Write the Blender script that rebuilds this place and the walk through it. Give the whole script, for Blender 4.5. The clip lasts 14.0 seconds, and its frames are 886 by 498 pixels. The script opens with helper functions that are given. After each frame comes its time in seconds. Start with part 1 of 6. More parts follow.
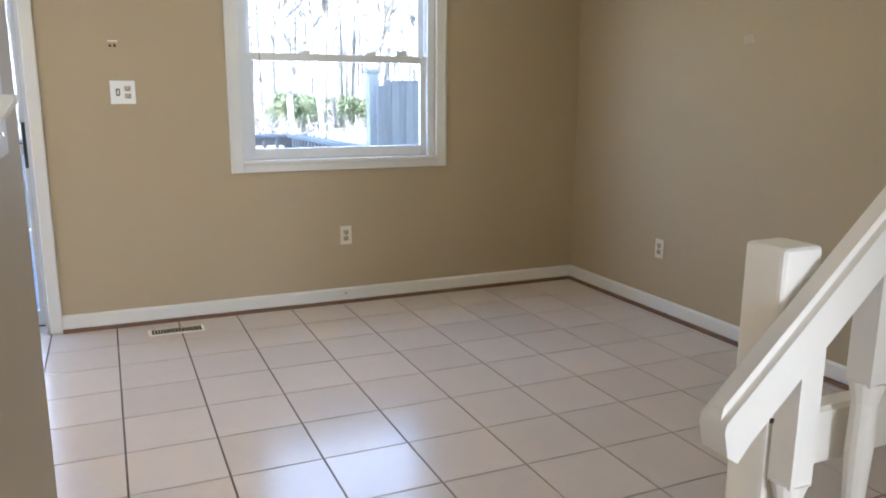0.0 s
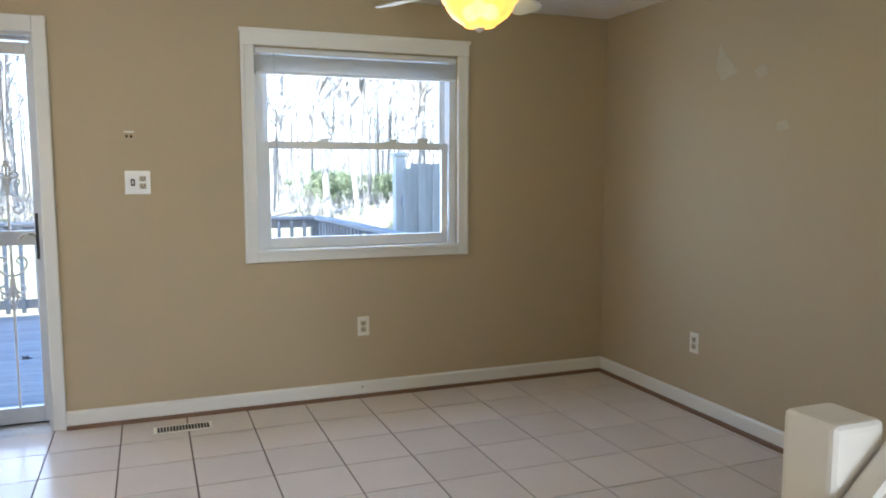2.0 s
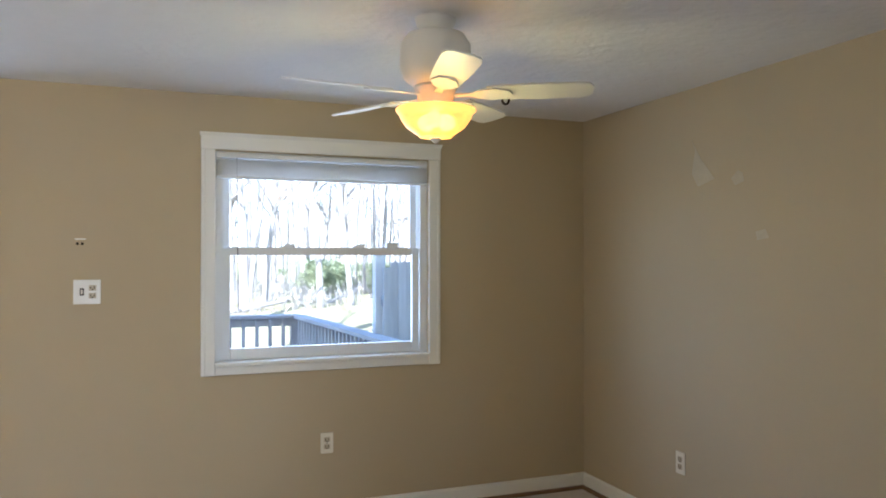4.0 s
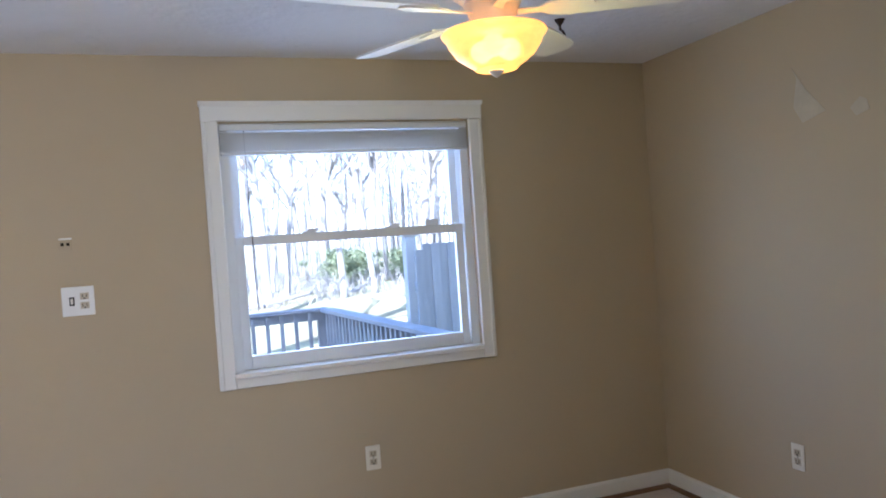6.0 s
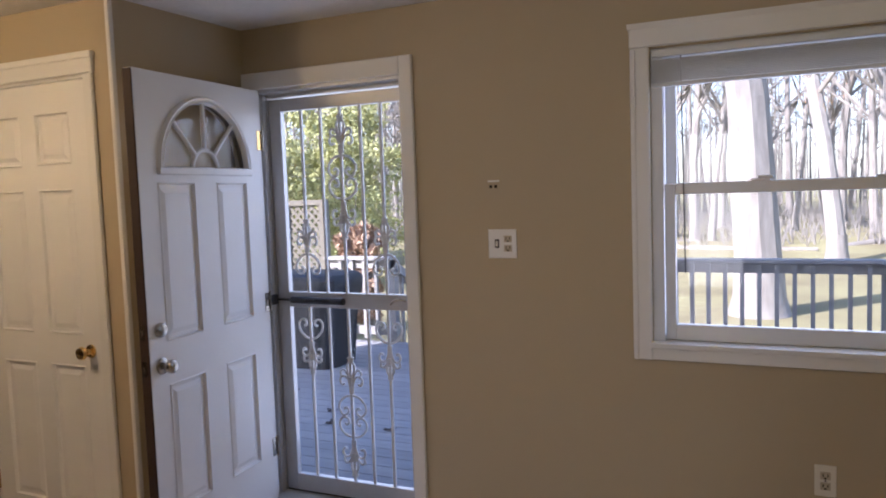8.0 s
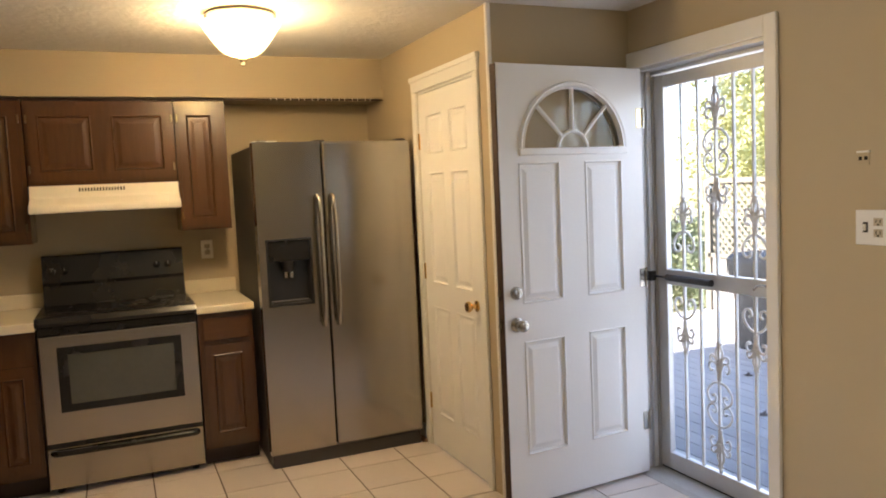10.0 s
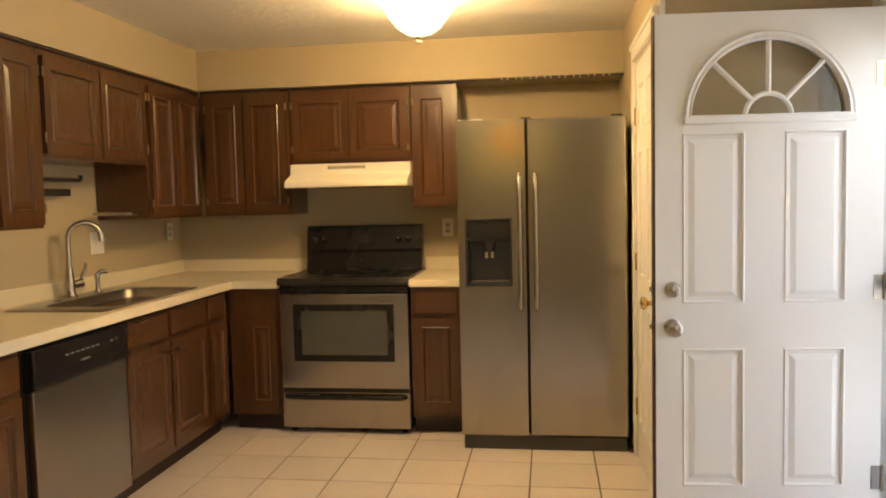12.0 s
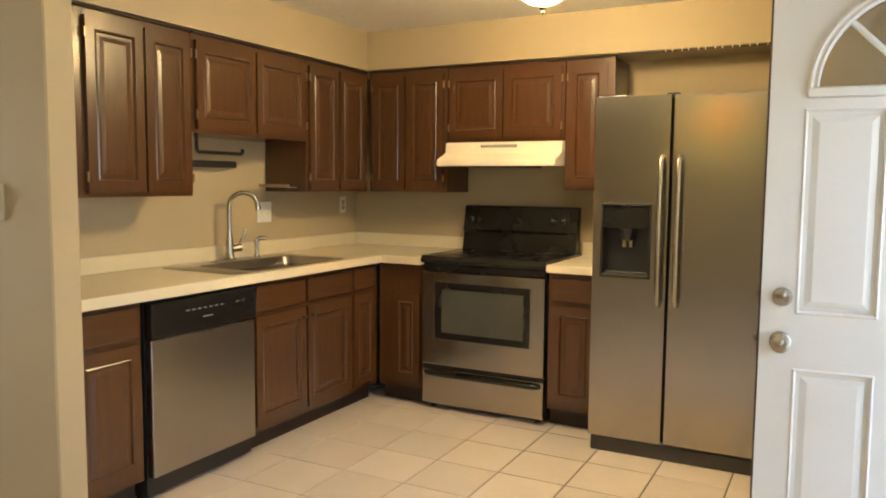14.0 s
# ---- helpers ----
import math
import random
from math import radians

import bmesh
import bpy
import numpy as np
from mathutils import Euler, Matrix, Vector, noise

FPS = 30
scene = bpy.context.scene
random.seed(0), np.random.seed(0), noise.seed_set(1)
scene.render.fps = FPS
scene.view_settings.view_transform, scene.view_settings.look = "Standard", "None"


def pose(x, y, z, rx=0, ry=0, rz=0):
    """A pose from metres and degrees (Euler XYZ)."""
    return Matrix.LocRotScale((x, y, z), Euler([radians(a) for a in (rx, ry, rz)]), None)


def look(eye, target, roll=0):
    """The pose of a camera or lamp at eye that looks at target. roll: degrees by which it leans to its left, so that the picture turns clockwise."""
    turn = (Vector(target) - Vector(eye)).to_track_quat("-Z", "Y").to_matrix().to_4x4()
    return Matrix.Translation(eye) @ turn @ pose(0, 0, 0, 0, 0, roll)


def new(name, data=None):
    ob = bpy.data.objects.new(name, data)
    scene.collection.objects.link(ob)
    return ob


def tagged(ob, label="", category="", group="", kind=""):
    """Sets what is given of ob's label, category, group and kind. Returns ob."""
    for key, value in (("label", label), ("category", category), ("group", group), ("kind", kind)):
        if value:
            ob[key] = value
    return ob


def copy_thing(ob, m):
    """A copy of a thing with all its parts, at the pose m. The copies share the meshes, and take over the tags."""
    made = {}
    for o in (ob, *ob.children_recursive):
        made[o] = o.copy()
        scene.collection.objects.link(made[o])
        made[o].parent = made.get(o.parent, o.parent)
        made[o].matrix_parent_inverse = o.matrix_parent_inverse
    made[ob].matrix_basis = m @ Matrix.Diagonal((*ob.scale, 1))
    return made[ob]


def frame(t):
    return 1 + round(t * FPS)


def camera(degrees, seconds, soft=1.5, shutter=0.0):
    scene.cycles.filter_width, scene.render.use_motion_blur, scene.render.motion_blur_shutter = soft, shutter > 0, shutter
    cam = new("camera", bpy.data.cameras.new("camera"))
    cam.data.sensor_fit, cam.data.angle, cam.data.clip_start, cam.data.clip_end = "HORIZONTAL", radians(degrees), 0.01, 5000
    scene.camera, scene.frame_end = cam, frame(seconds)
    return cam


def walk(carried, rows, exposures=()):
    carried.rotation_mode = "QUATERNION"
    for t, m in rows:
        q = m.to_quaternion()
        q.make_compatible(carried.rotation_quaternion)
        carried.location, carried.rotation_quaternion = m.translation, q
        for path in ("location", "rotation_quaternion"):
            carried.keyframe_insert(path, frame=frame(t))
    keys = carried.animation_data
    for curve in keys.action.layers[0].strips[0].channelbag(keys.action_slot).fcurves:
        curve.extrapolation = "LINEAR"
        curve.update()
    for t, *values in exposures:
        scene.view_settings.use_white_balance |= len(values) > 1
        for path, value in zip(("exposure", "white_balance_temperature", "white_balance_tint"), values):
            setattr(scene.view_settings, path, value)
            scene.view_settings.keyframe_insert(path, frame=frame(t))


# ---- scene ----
cam = camera(60.7, 14.0, soft=1.9)
EXPOSURES = [
    (0, 2.58, 5000, 12), (1.0, 2.36, 4950, 10), (3.2, 2.34, 5050, 9), (5.5, 2.28, 4700, 18), (6.5, 2.12, 4640, 18), (7.0, 1.62, 5150, 24),
    (7.5, 1.46, 5500, 25), (8.0, 1.32, 5500, 25), (8.5, 1.4, 5350, 26), (9.2, 1.88, 5450, 19), (11.3, 2.32, 7250, 16), (12.5, 2.64, 7250, 14), (13.2, 2.8, 6950, 12), (14, 2.88, 6300, 8),
]
PATH = [
    (0, (1.137, 1.515, 1.302), (1.932, 3.305, 0.898), 0.3),
    (0.5, (1.172, 1.494, 1.294), (1.838, 3.338, 0.897), 0.1),
    (1, (1.186, 1.511, 1.306), (1.853, 3.365, 0.961), 0.2),
    (1.5, (1.244, 1.552, 1.327), (1.935, 3.408, 1.049), -0.0),
    (2, (1.296, 1.667, 1.369), (2.016, 3.521, 1.158), -0.0),
    (2.5, (1.377, 1.769, 1.397), (2.108, 3.627, 1.265), -0.1),
    (3, (1.476, 1.78, 1.424), (2.209, 3.639, 1.363), 0.2),
    (3.2, (1.515, 1.785, 1.437), (2.246, 3.646, 1.403), 0.4),
    (5.3, (1.528, 2.082, 1.495), (2.246, 3.949, 1.52), -1.8),
    (5.5, (1.557, 2.239, 1.474), (2.271, 4.107, 1.481), -2.7),
    (6, (1.613, 2.471, 1.452), (2.296, 4.351, 1.425), -4.0),
    (6.5, (1.689, 2.657, 1.451), (2.1, 4.614, 1.398), -3.1),
    (7, (1.868, 2.876, 1.483), (1.901, 4.874, 1.393), -1.4),
    (7.5, (2.105, 2.961, 1.554), (1.691, 4.912, 1.414), -1.4),
    (8, (2.375, 3.006, 1.526), (1.526, 4.811, 1.374), -2.0),
    (8.5, (2.555, 3.126, 1.512), (1.34, 4.704, 1.335), -2.8),
    (9, (2.762, 3.238, 1.525), (1.284, 4.576, 1.364), -3.3),
    (9.2, (2.875, 3.291, 1.522), (1.309, 4.524, 1.36), -3.2),
    (11.3, (3.123, 4.346, 1.379), (1.128, 4.389, 1.251), -1.2),
    (11.5, (3.094, 4.489, 1.358), (1.099, 4.421, 1.232), -1.0),
    (12, (3.018, 4.765, 1.376), (1.042, 4.489, 1.244), -1.3),
    (12.5, (2.977, 5.03, 1.37), (1.056, 4.493, 1.223), -1.8),
    (13, (2.902, 5.206, 1.367), (1.045, 4.485, 1.195), -0.7),
    (13.5, (2.77, 5.298, 1.363), (0.964, 4.459, 1.187), 0.3),
    (14, (2.68, 5.379, 1.365), (0.916, 4.455, 1.189), 0.5),
]
walk(cam, [(t, look(eye, target, roll)) for t, eye, target, roll in PATH], EXPOSURES)

# ---- world, sun, lamps, exposure ----
world = bpy.data.worlds.new("world")
scene.world = world
world.use_nodes = True
_nt = world.node_tree
_sky = _nt.nodes.new("ShaderNodeTexSky")
_sky.sky_type = 'NISHITA'
_sky.sun_disc = False
SUN_EL, SUN_AZ = radians(34), radians(218)      # azimuth clockwise from +y
_sky.sun_elevation, _sky.sun_rotation = SUN_EL, SUN_AZ
_sky.air_density, _sky.dust_density = 1.0, 1.0
_bg = _nt.nodes["Background"]
_bg.inputs[1].default_value = 0.15
_nt.links.new(_sky.outputs[0], _bg.inputs[0])
sun = new("sun", bpy.data.lights.new("sun", 'SUN'))
sun.data.energy, sun.data.angle, sun.data.color = 4.8, radians(0.6), (1.0, 0.93, 0.82)
_d = Vector((math.sin(SUN_AZ) * math.cos(SUN_EL), math.cos(SUN_AZ) * math.cos(SUN_EL), math.sin(SUN_EL)))
sun.matrix_world = look(_d * 30, (0, 0, 0))


def lamp(name, kind, at, energy, color, size=0.1, target=None, sy=None):
    d = bpy.data.lights.new(name, kind)
    d.energy, d.color = energy, color
    if kind == 'AREA':
        d.shape, d.size, d.size_y = 'RECTANGLE', size, sy or size
    else:
        d.shadow_soft_size = size
    o = new(name, d)
    o.matrix_world = look(at, target) if target else Matrix.Translation(at)
    return o


FAN = (2.50, 4.38)
KL = (-0.53, 4.18)
lamp("fan_bulb", 'POINT', (FAN[0], FAN[1], 1.96), 0.95, (1.0, 0.80, 0.22), 0.05)
lamp("kitchen_bulb", 'POINT', (KL[0], KL[1], 2.20), 6.0, (1.0, 0.72, 0.35), 0.06)
lamp("kitchen_bowl_light", 'AREA', (KL[0], KL[1], 2.095), 1.8, (1.0, 0.73, 0.38), 0.26, (KL[0], KL[1], 0.0))
lamp("window_daylight", 'AREA', (2.47, 6.25, 1.45), 2.5, (0.89, 0.945, 1.0), 1.1, (2.47, 3.0, 0.9), 1.0)
lamp("door_daylight", 'AREA', (0.38, 6.30, 1.1), 2.5, (0.89, 0.945, 1.0), 0.72, (0.6, 3.0, 0.7), 1.9)

# Added area lamp behind the camera brightens the hall; no window is known there.
lamp("hall_fill_lamp", 'AREA', (1.45, -1.36, 1.15), 12.5, (1.0, 0.95, 0.86), 0.8, (1.45, 3.0, 1.05), 2.0)

# ---- materials ----


def mat(name, color, rough=0.6, metal=0.0, noise_scale=0.0, amount=0.0, bump=0.0, bump_scale=60.0, stretch=None, spec=0.5, color2=None, coat=0.0, obj_random=0.0, emit=None, emit_strength=0.0, rough_var=0.0):
    m = bpy.data.materials.new(name)
    m.use_nodes = True
    nt = m.node_tree
    b = nt.nodes["Principled BSDF"]
    b.inputs["Base Color"].default_value = (*color, 1)
    b.inputs["Roughness"].default_value = rough
    b.inputs["Metallic"].default_value = metal
    b.inputs["Specular IOR Level"].default_value = spec
    b.inputs["Coat Weight"].default_value = coat
    b.inputs["Coat Roughness"].default_value = 0.15
    co = nt.nodes.new("ShaderNodeTexCoord")
    mp = nt.nodes.new("ShaderNodeMapping")
    nt.links.new(co.outputs["Object"], mp.inputs[0])
    if stretch:
        mp.inputs["Scale"].default_value = stretch
    if obj_random:
        shift = nt.nodes.new("ShaderNodeObjectInfo")
        spread = nt.nodes.new("ShaderNodeVectorMath")
        spread.operation = 'MULTIPLY'
        spread.inputs[1].default_value = (31.0, 57.0, 13.0)
        nt.links.new(shift.outputs["Random"], spread.inputs[0])
        nt.links.new(spread.outputs[0], mp.inputs["Location"])
    last = None
    if amount > 0:
        mixes = None
        for sc, am in ((noise_scale, amount), (noise_scale * 7.3, amount * 0.5)):
            n = nt.nodes.new("ShaderNodeTexNoise")
            n.inputs["Scale"].default_value = sc
            n.inputs["Detail"].default_value = 5
            nt.links.new(mp.outputs[0], n.inputs["Vector"])
            mr = nt.nodes.new("ShaderNodeMapRange")
            mr.inputs[1].default_value, mr.inputs[2].default_value = 0.3, 0.7
            mr.inputs[3].default_value, mr.inputs[4].default_value = (0.0, am)
            nt.links.new(n.outputs[0], mr.inputs[0])
            mx = nt.nodes.new("ShaderNodeMix")
            mx.data_type = 'RGBA'
            nt.links.new(mr.outputs[0], mx.inputs["Factor"])
            if mixes is None:
                mx.inputs["A"].default_value = (*color, 1)
            else:
                nt.links.new(mixes.outputs["Result"], mx.inputs["A"])
            c2 = color2 or tuple(c * 0.55 for c in color)
            mx.inputs["B"].default_value = (*c2, 1)
            mixes = mx
            if rough_var and sc == noise_scale:
                rr = nt.nodes.new("ShaderNodeMapRange")
                rr.inputs[1].default_value, rr.inputs[2].default_value = 0.3, 0.7
                rr.inputs[3].default_value, rr.inputs[4].default_value = rough, min(1, rough + rough_var)
                nt.links.new(n.outputs[0], rr.inputs[0])
                nt.links.new(rr.outputs[0], b.inputs["Roughness"])
        last = mixes.outputs["Result"]
    if obj_random:
        oi = nt.nodes.new("ShaderNodeObjectInfo")
        hs = nt.nodes.new("ShaderNodeHueSaturation")
        mr = nt.nodes.new("ShaderNodeMapRange")
        mr.inputs[3].default_value, mr.inputs[4].default_value = 1 - obj_random, 1 + obj_random
        nt.links.new(oi.outputs["Random"], mr.inputs[0])
        nt.links.new(mr.outputs[0], hs.inputs["Value"])
        if last:
            nt.links.new(last, hs.inputs["Color"])
        else:
            hs.inputs["Color"].default_value = (*color, 1)
        last = hs.outputs[0]
    if last:
        nt.links.new(last, b.inputs["Base Color"])
    if bump:
        n = nt.nodes.new("ShaderNodeTexNoise")
        n.inputs["Scale"].default_value = bump_scale
        n.inputs["Detail"].default_value = 6
        nt.links.new(mp.outputs[0], n.inputs["Vector"])
        bp = nt.nodes.new("ShaderNodeBump")
        bp.inputs["Strength"].default_value = bump
        bp.inputs["Distance"].default_value = 0.01
        nt.links.new(n.outputs[0], bp.inputs["Height"])
        nt.links.new(bp.outputs[0], b.inputs["Normal"])
    if emit:
        b.inputs["Emission Color"].default_value = (*emit, 1)
        b.inputs["Emission Strength"].default_value = emit_strength
    return m


def glass_mat(name, rough=0.0, tint=(1, 1, 1), gloss=0.06):
    m = bpy.data.materials.new(name)
    m.use_nodes = True
    nt = m.node_tree
    nt.nodes.remove(nt.nodes["Principled BSDF"])
    out = nt.nodes["Material Output"]
    tr = nt.nodes.new("ShaderNodeBsdfTransparent")
    tr.inputs[0].default_value = (*tint, 1)
    gl = nt.nodes.new("ShaderNodeBsdfGlossy")
    gl.inputs["Roughness"].default_value = rough
    lw = nt.nodes.new("ShaderNodeLayerWeight")
    pw = nt.nodes.new("ShaderNodeMath")
    pw.operation = 'POWER'
    pw.inputs[1].default_value = 5.0
    nt.links.new(lw.outputs["Facing"], pw.inputs[0])
    fr = nt.nodes.new("ShaderNodeMath")
    fr.operation = 'MULTIPLY_ADD'
    fr.inputs[1].default_value, fr.inputs[2].default_value = 0.9, 0.02
    nt.links.new(pw.outputs[0], fr.inputs[0])
    mx = nt.nodes.new("ShaderNodeMixShader")
    nt.links.new(fr.outputs[0], mx.inputs[0])
    nt.links.new(tr.outputs[0], mx.inputs[1])
    nt.links.new(gl.outputs[0], mx.inputs[2])
    nt.links.new(mx.outputs[0], out.inputs[0])
    return m


M_WALL = mat("wall_paint", (0.485, 0.402, 0.268), 0.62, noise_scale=0.9, amount=0.10, bump=0.12, bump_scale=190, color2=(0.43, 0.352, 0.232), spec=0.3)
M_PATCH = mat("wall_patch", (0.57, 0.51, 0.39), 0.8, noise_scale=6, amount=0.3)
M_CEIL = mat("ceiling_stipple", (0.80, 0.78, 0.74), 0.9, noise_scale=2.0, amount=0.08, bump=0.7, bump_scale=22)
M_TRIM = mat("trim_white", (0.80, 0.79, 0.76), 0.38, noise_scale=3.0, amount=0.12, color2=(0.68, 0.66, 0.61), bump=0.05, bump_scale=80)
M_RAILP = mat("stair_rail_cream_white", (0.90, 0.85, 0.76), 0.36, noise_scale=5, amount=0.14, color2=(0.79, 0.73, 0.63), bump=0.06, bump_scale=45)
M_SHOE = mat("shoe_brown", (0.20, 0.11, 0.06), 0.6, noise_scale=9, amount=0.5)
M_VINYL = mat("vinyl_white", (0.78, 0.79, 0.80), 0.35, noise_scale=4, amount=0.08)
M_TILE = mat("ceramic_tile", (0.69, 0.615, 0.565), 0.18, noise_scale=3.5, amount=0.22, color2=(0.54, 0.485, 0.44), obj_random=0.05, bump=0.03, bump_scale=9, rough_var=0.05)
M_GROUT = mat("grout", (0.13, 0.095, 0.075), 0.9, noise_scale=5, amount=0.45, bump=0.3, bump_scale=300)
M_WOOD = mat("cherry_cabinet", (0.096, 0.0405, 0.0140), 0.27, noise_scale=7, amount=0.75, color2=(0.070, 0.027, 0.011), stretch=(7, 7, 0.7), coat=0.35, bump=0.06, bump_scale=30)
M_WOOD_H = mat("cherry_cabinet_flat_grain", (0.096, 0.0405, 0.0140), 0.27, noise_scale=7, amount=0.75, color2=(0.070, 0.027, 0.011), stretch=(0.7, 0.7, 7), coat=0.35, bump=0.06, bump_scale=30)
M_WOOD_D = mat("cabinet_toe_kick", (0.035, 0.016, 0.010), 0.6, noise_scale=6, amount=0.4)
M_COUNTER = mat("laminate_counter", (0.74, 0.66, 0.50), 0.32, noise_scale=40, amount=0.14, color2=(0.60, 0.52, 0.38))
M_STEEL = mat("brushed_steel", (0.42, 0.39, 0.345), 0.18, 1.0, noise_scale=9, amount=0.07, stretch=(1, 1, 40), color2=(0.36, 0.335, 0.295))
M_STEELV = mat("brushed_steel_dark", (0.36, 0.345, 0.325), 0.28, 1.0, noise_scale=9, amount=0.12, stretch=(1, 1, 40), color2=(0.30, 0.285, 0.27))
M_NICKEL = mat("brushed_nickel", (0.46, 0.43, 0.38), 0.27, 1.0, noise_scale=20, amount=0.15)
M_ANTIQUE = mat("antique_brass", (0.22, 0.15, 0.07), 0.35, 0.9, noise_scale=20, amount=0.3)
M_BRASS = mat("brass", (0.80, 0.58, 0.25), 0.18, 1.0, noise_scale=20, amount=0.15)
M_SINK = mat("sink_steel", (0.45, 0.43, 0.40), 0.28, 1.0, noise_scale=5, amount=0.2, stretch=(8, 1, 1))
M_BLACK = mat("black_enamel", (0.012, 0.011, 0.011), 0.17, noise_scale=5, amount=0.3, rough_var=0.15)
M_BLACKM = mat("black_plastic", (0.02, 0.018, 0.018), 0.42, noise_scale=8, amount=0.3)
M_OVEN = mat("oven_glass", (0.085, 0.088, 0.072), 0.05, noise_scale=5, amount=0.35, color2=(0.05, 0.05, 0.042), spec=0.8)
M_MARK = mat("dull_grey_print", (0.22, 0.21, 0.19), 0.6)
M_GREYSIDE = mat("appliance_side_grey", (0.055, 0.05, 0.047), 0.45, noise_scale=60, amount=0.2, bump=0.2, bump_scale=500)
M_HOOD = mat("almond_enamel", (0.83, 0.78, 0.66), 0.33, noise_scale=4, amount=0.07)
M_PLATE = mat("ivory_plastic", (0.80, 0.76, 0.66), 0.35, noise_scale=8, amount=0.06)
M_PLATEP = mat("painted_plate_taupe", (0.53, 0.46, 0.33), 0.3, noise_scale=8, amount=0.12)
M_WPLATE = mat("white_plastic", (0.84, 0.83, 0.80), 0.35, noise_scale=8, amount=0.05)
M_RECEPT = mat("aged_ivory_receptacle", (0.52, 0.45, 0.33), 0.4, noise_scale=8, amount=0.06)
M_DARK = mat("dark_slot", (0.03, 0.025, 0.02), 0.8, spec=0.1)
M_DOOR = mat("door_paint_white", (0.82, 0.81, 0.79), 0.42, noise_scale=2.5, amount=0.08, color2=(0.72, 0.70, 0.66), bump=0.04, bump_scale=60)
M_SEAL = mat("door_weatherstrip_brown", (0.055, 0.03, 0.02), 0.7, noise_scale=12, amount=0.4)
M_ALU = mat("storm_door_aluminium", (0.62, 0.62, 0.62), 0.42, 0.35, noise_scale=6, amount=0.25, color2=(0.42, 0.41, 0.40))
M_IRON = mat("wrought_iron_white", (0.78, 0.78, 0.78), 0.45, noise_scale=10, amount=0.3, color2=(0.62, 0.61, 0.60))
M_GLASS = glass_mat("window_glass")
M_BLIND = mat("blind_vinyl", (0.74, 0.75, 0.76), 0.5, noise_scale=8, amount=0.08)
M_FAN = mat("fan_white_enamel", (0.80, 0.77, 0.70), 0.35, noise_scale=5, amount=0.06)
M_HOOK = mat("hook_bronze", (0.05, 0.03, 0.02), 0.4, 0.8)


def shade_mat(name, col, strength, tint, base, clear):
    m = bpy.data.materials.new(name)
    m.use_nodes = True
    nt = m.node_tree
    b = nt.nodes["Principled BSDF"]
    b.inputs["Base Color"].default_value = (*base, 1)
    b.inputs["Roughness"].default_value = 0.4
    n = nt.nodes.new("ShaderNodeTexNoise")
    n.inputs["Scale"].default_value = 9
    n.inputs["Detail"].default_value = 4
    rp = nt.nodes.new("ShaderNodeMapRange")
    rp.inputs[1].default_value, rp.inputs[2].default_value = 0.35, 0.65
    rp.inputs[3].default_value, rp.inputs[4].default_value = strength * 0.75, strength * 1.2
    nt.links.new(n.outputs[0], rp.inputs[0])
    nt.links.new(rp.outputs[0], b.inputs["Emission Strength"])
    b.inputs["Emission Color"].default_value = (*col, 1)
    tr = nt.nodes.new("ShaderNodeBsdfTransparent")
    tr.inputs[0].default_value = (*tint, 1)
    mx = nt.nodes.new("ShaderNodeMixShader")
    mx.inputs[0].default_value = clear
    nt.links.new(b.outputs[0], mx.inputs[1])
    nt.links.new(tr.outputs[0], mx.inputs[2])
    nt.links.new(mx.outputs[0], nt.nodes["Material Output"].inputs[0])
    return m


M_SHADE = shade_mat("amber_glass_shade", (1.0, 0.60, 0.12), 0.20, (1.0, 0.62, 0.16), (0.80, 0.46, 0.08), 0.16)
M_SHADEK = shade_mat("alabaster_glass_shade", (1.0, 0.83, 0.55), 0.75, (1.0, 0.91, 0.62), (0.85, 0.72, 0.50), 0.4)
M_BULBF = mat("fan_lamp_bulb", (0.9, 0.85, 0.6), 0.4, emit=(1.0, 0.80, 0.25), emit_strength=4)
M_BULB = mat("lamp_bulb", (0.9, 0.85, 0.7), 0.4, emit=(1.0, 0.76, 0.40), emit_strength=4)

# ---- building helpers ----


def box(bm, x0, x1, y0, y1, z0, z1, bevel=0.0, seg=1):
    r = bmesh.ops.create_cube(bm, size=1.0)
    vs = r["verts"]
    bmesh.ops.scale(bm, vec=(abs(x1 - x0), abs(y1 - y0), abs(z1 - z0)), verts=vs)
    bmesh.ops.translate(bm, vec=((x0 + x1) / 2, (y0 + y1) / 2, (z0 + z1) / 2), verts=vs)
    if bevel > 0:
        es = list({e for v in vs for e in v.link_edges})
        bmesh.ops.bevel(bm, geom=es, offset=bevel, segments=seg, affect='EDGES', profile=0.6)
    return bm


def cyl(bm, p, q, r0, r1=None, seg=16):
    p, q = Vector(p), Vector(q)
    d = q - p
    res = bmesh.ops.create_cone(bm, cap_ends=True, segments=seg, radius1=r0, radius2=r0 if r1 is None else r1, depth=d.length)
    m = Matrix.Translation((p + q) / 2) @ d.to_track_quat('Z', 'Y').to_matrix().to_4x4()
    bmesh.ops.transform(bm, matrix=m, verts=res["verts"])
    return bm


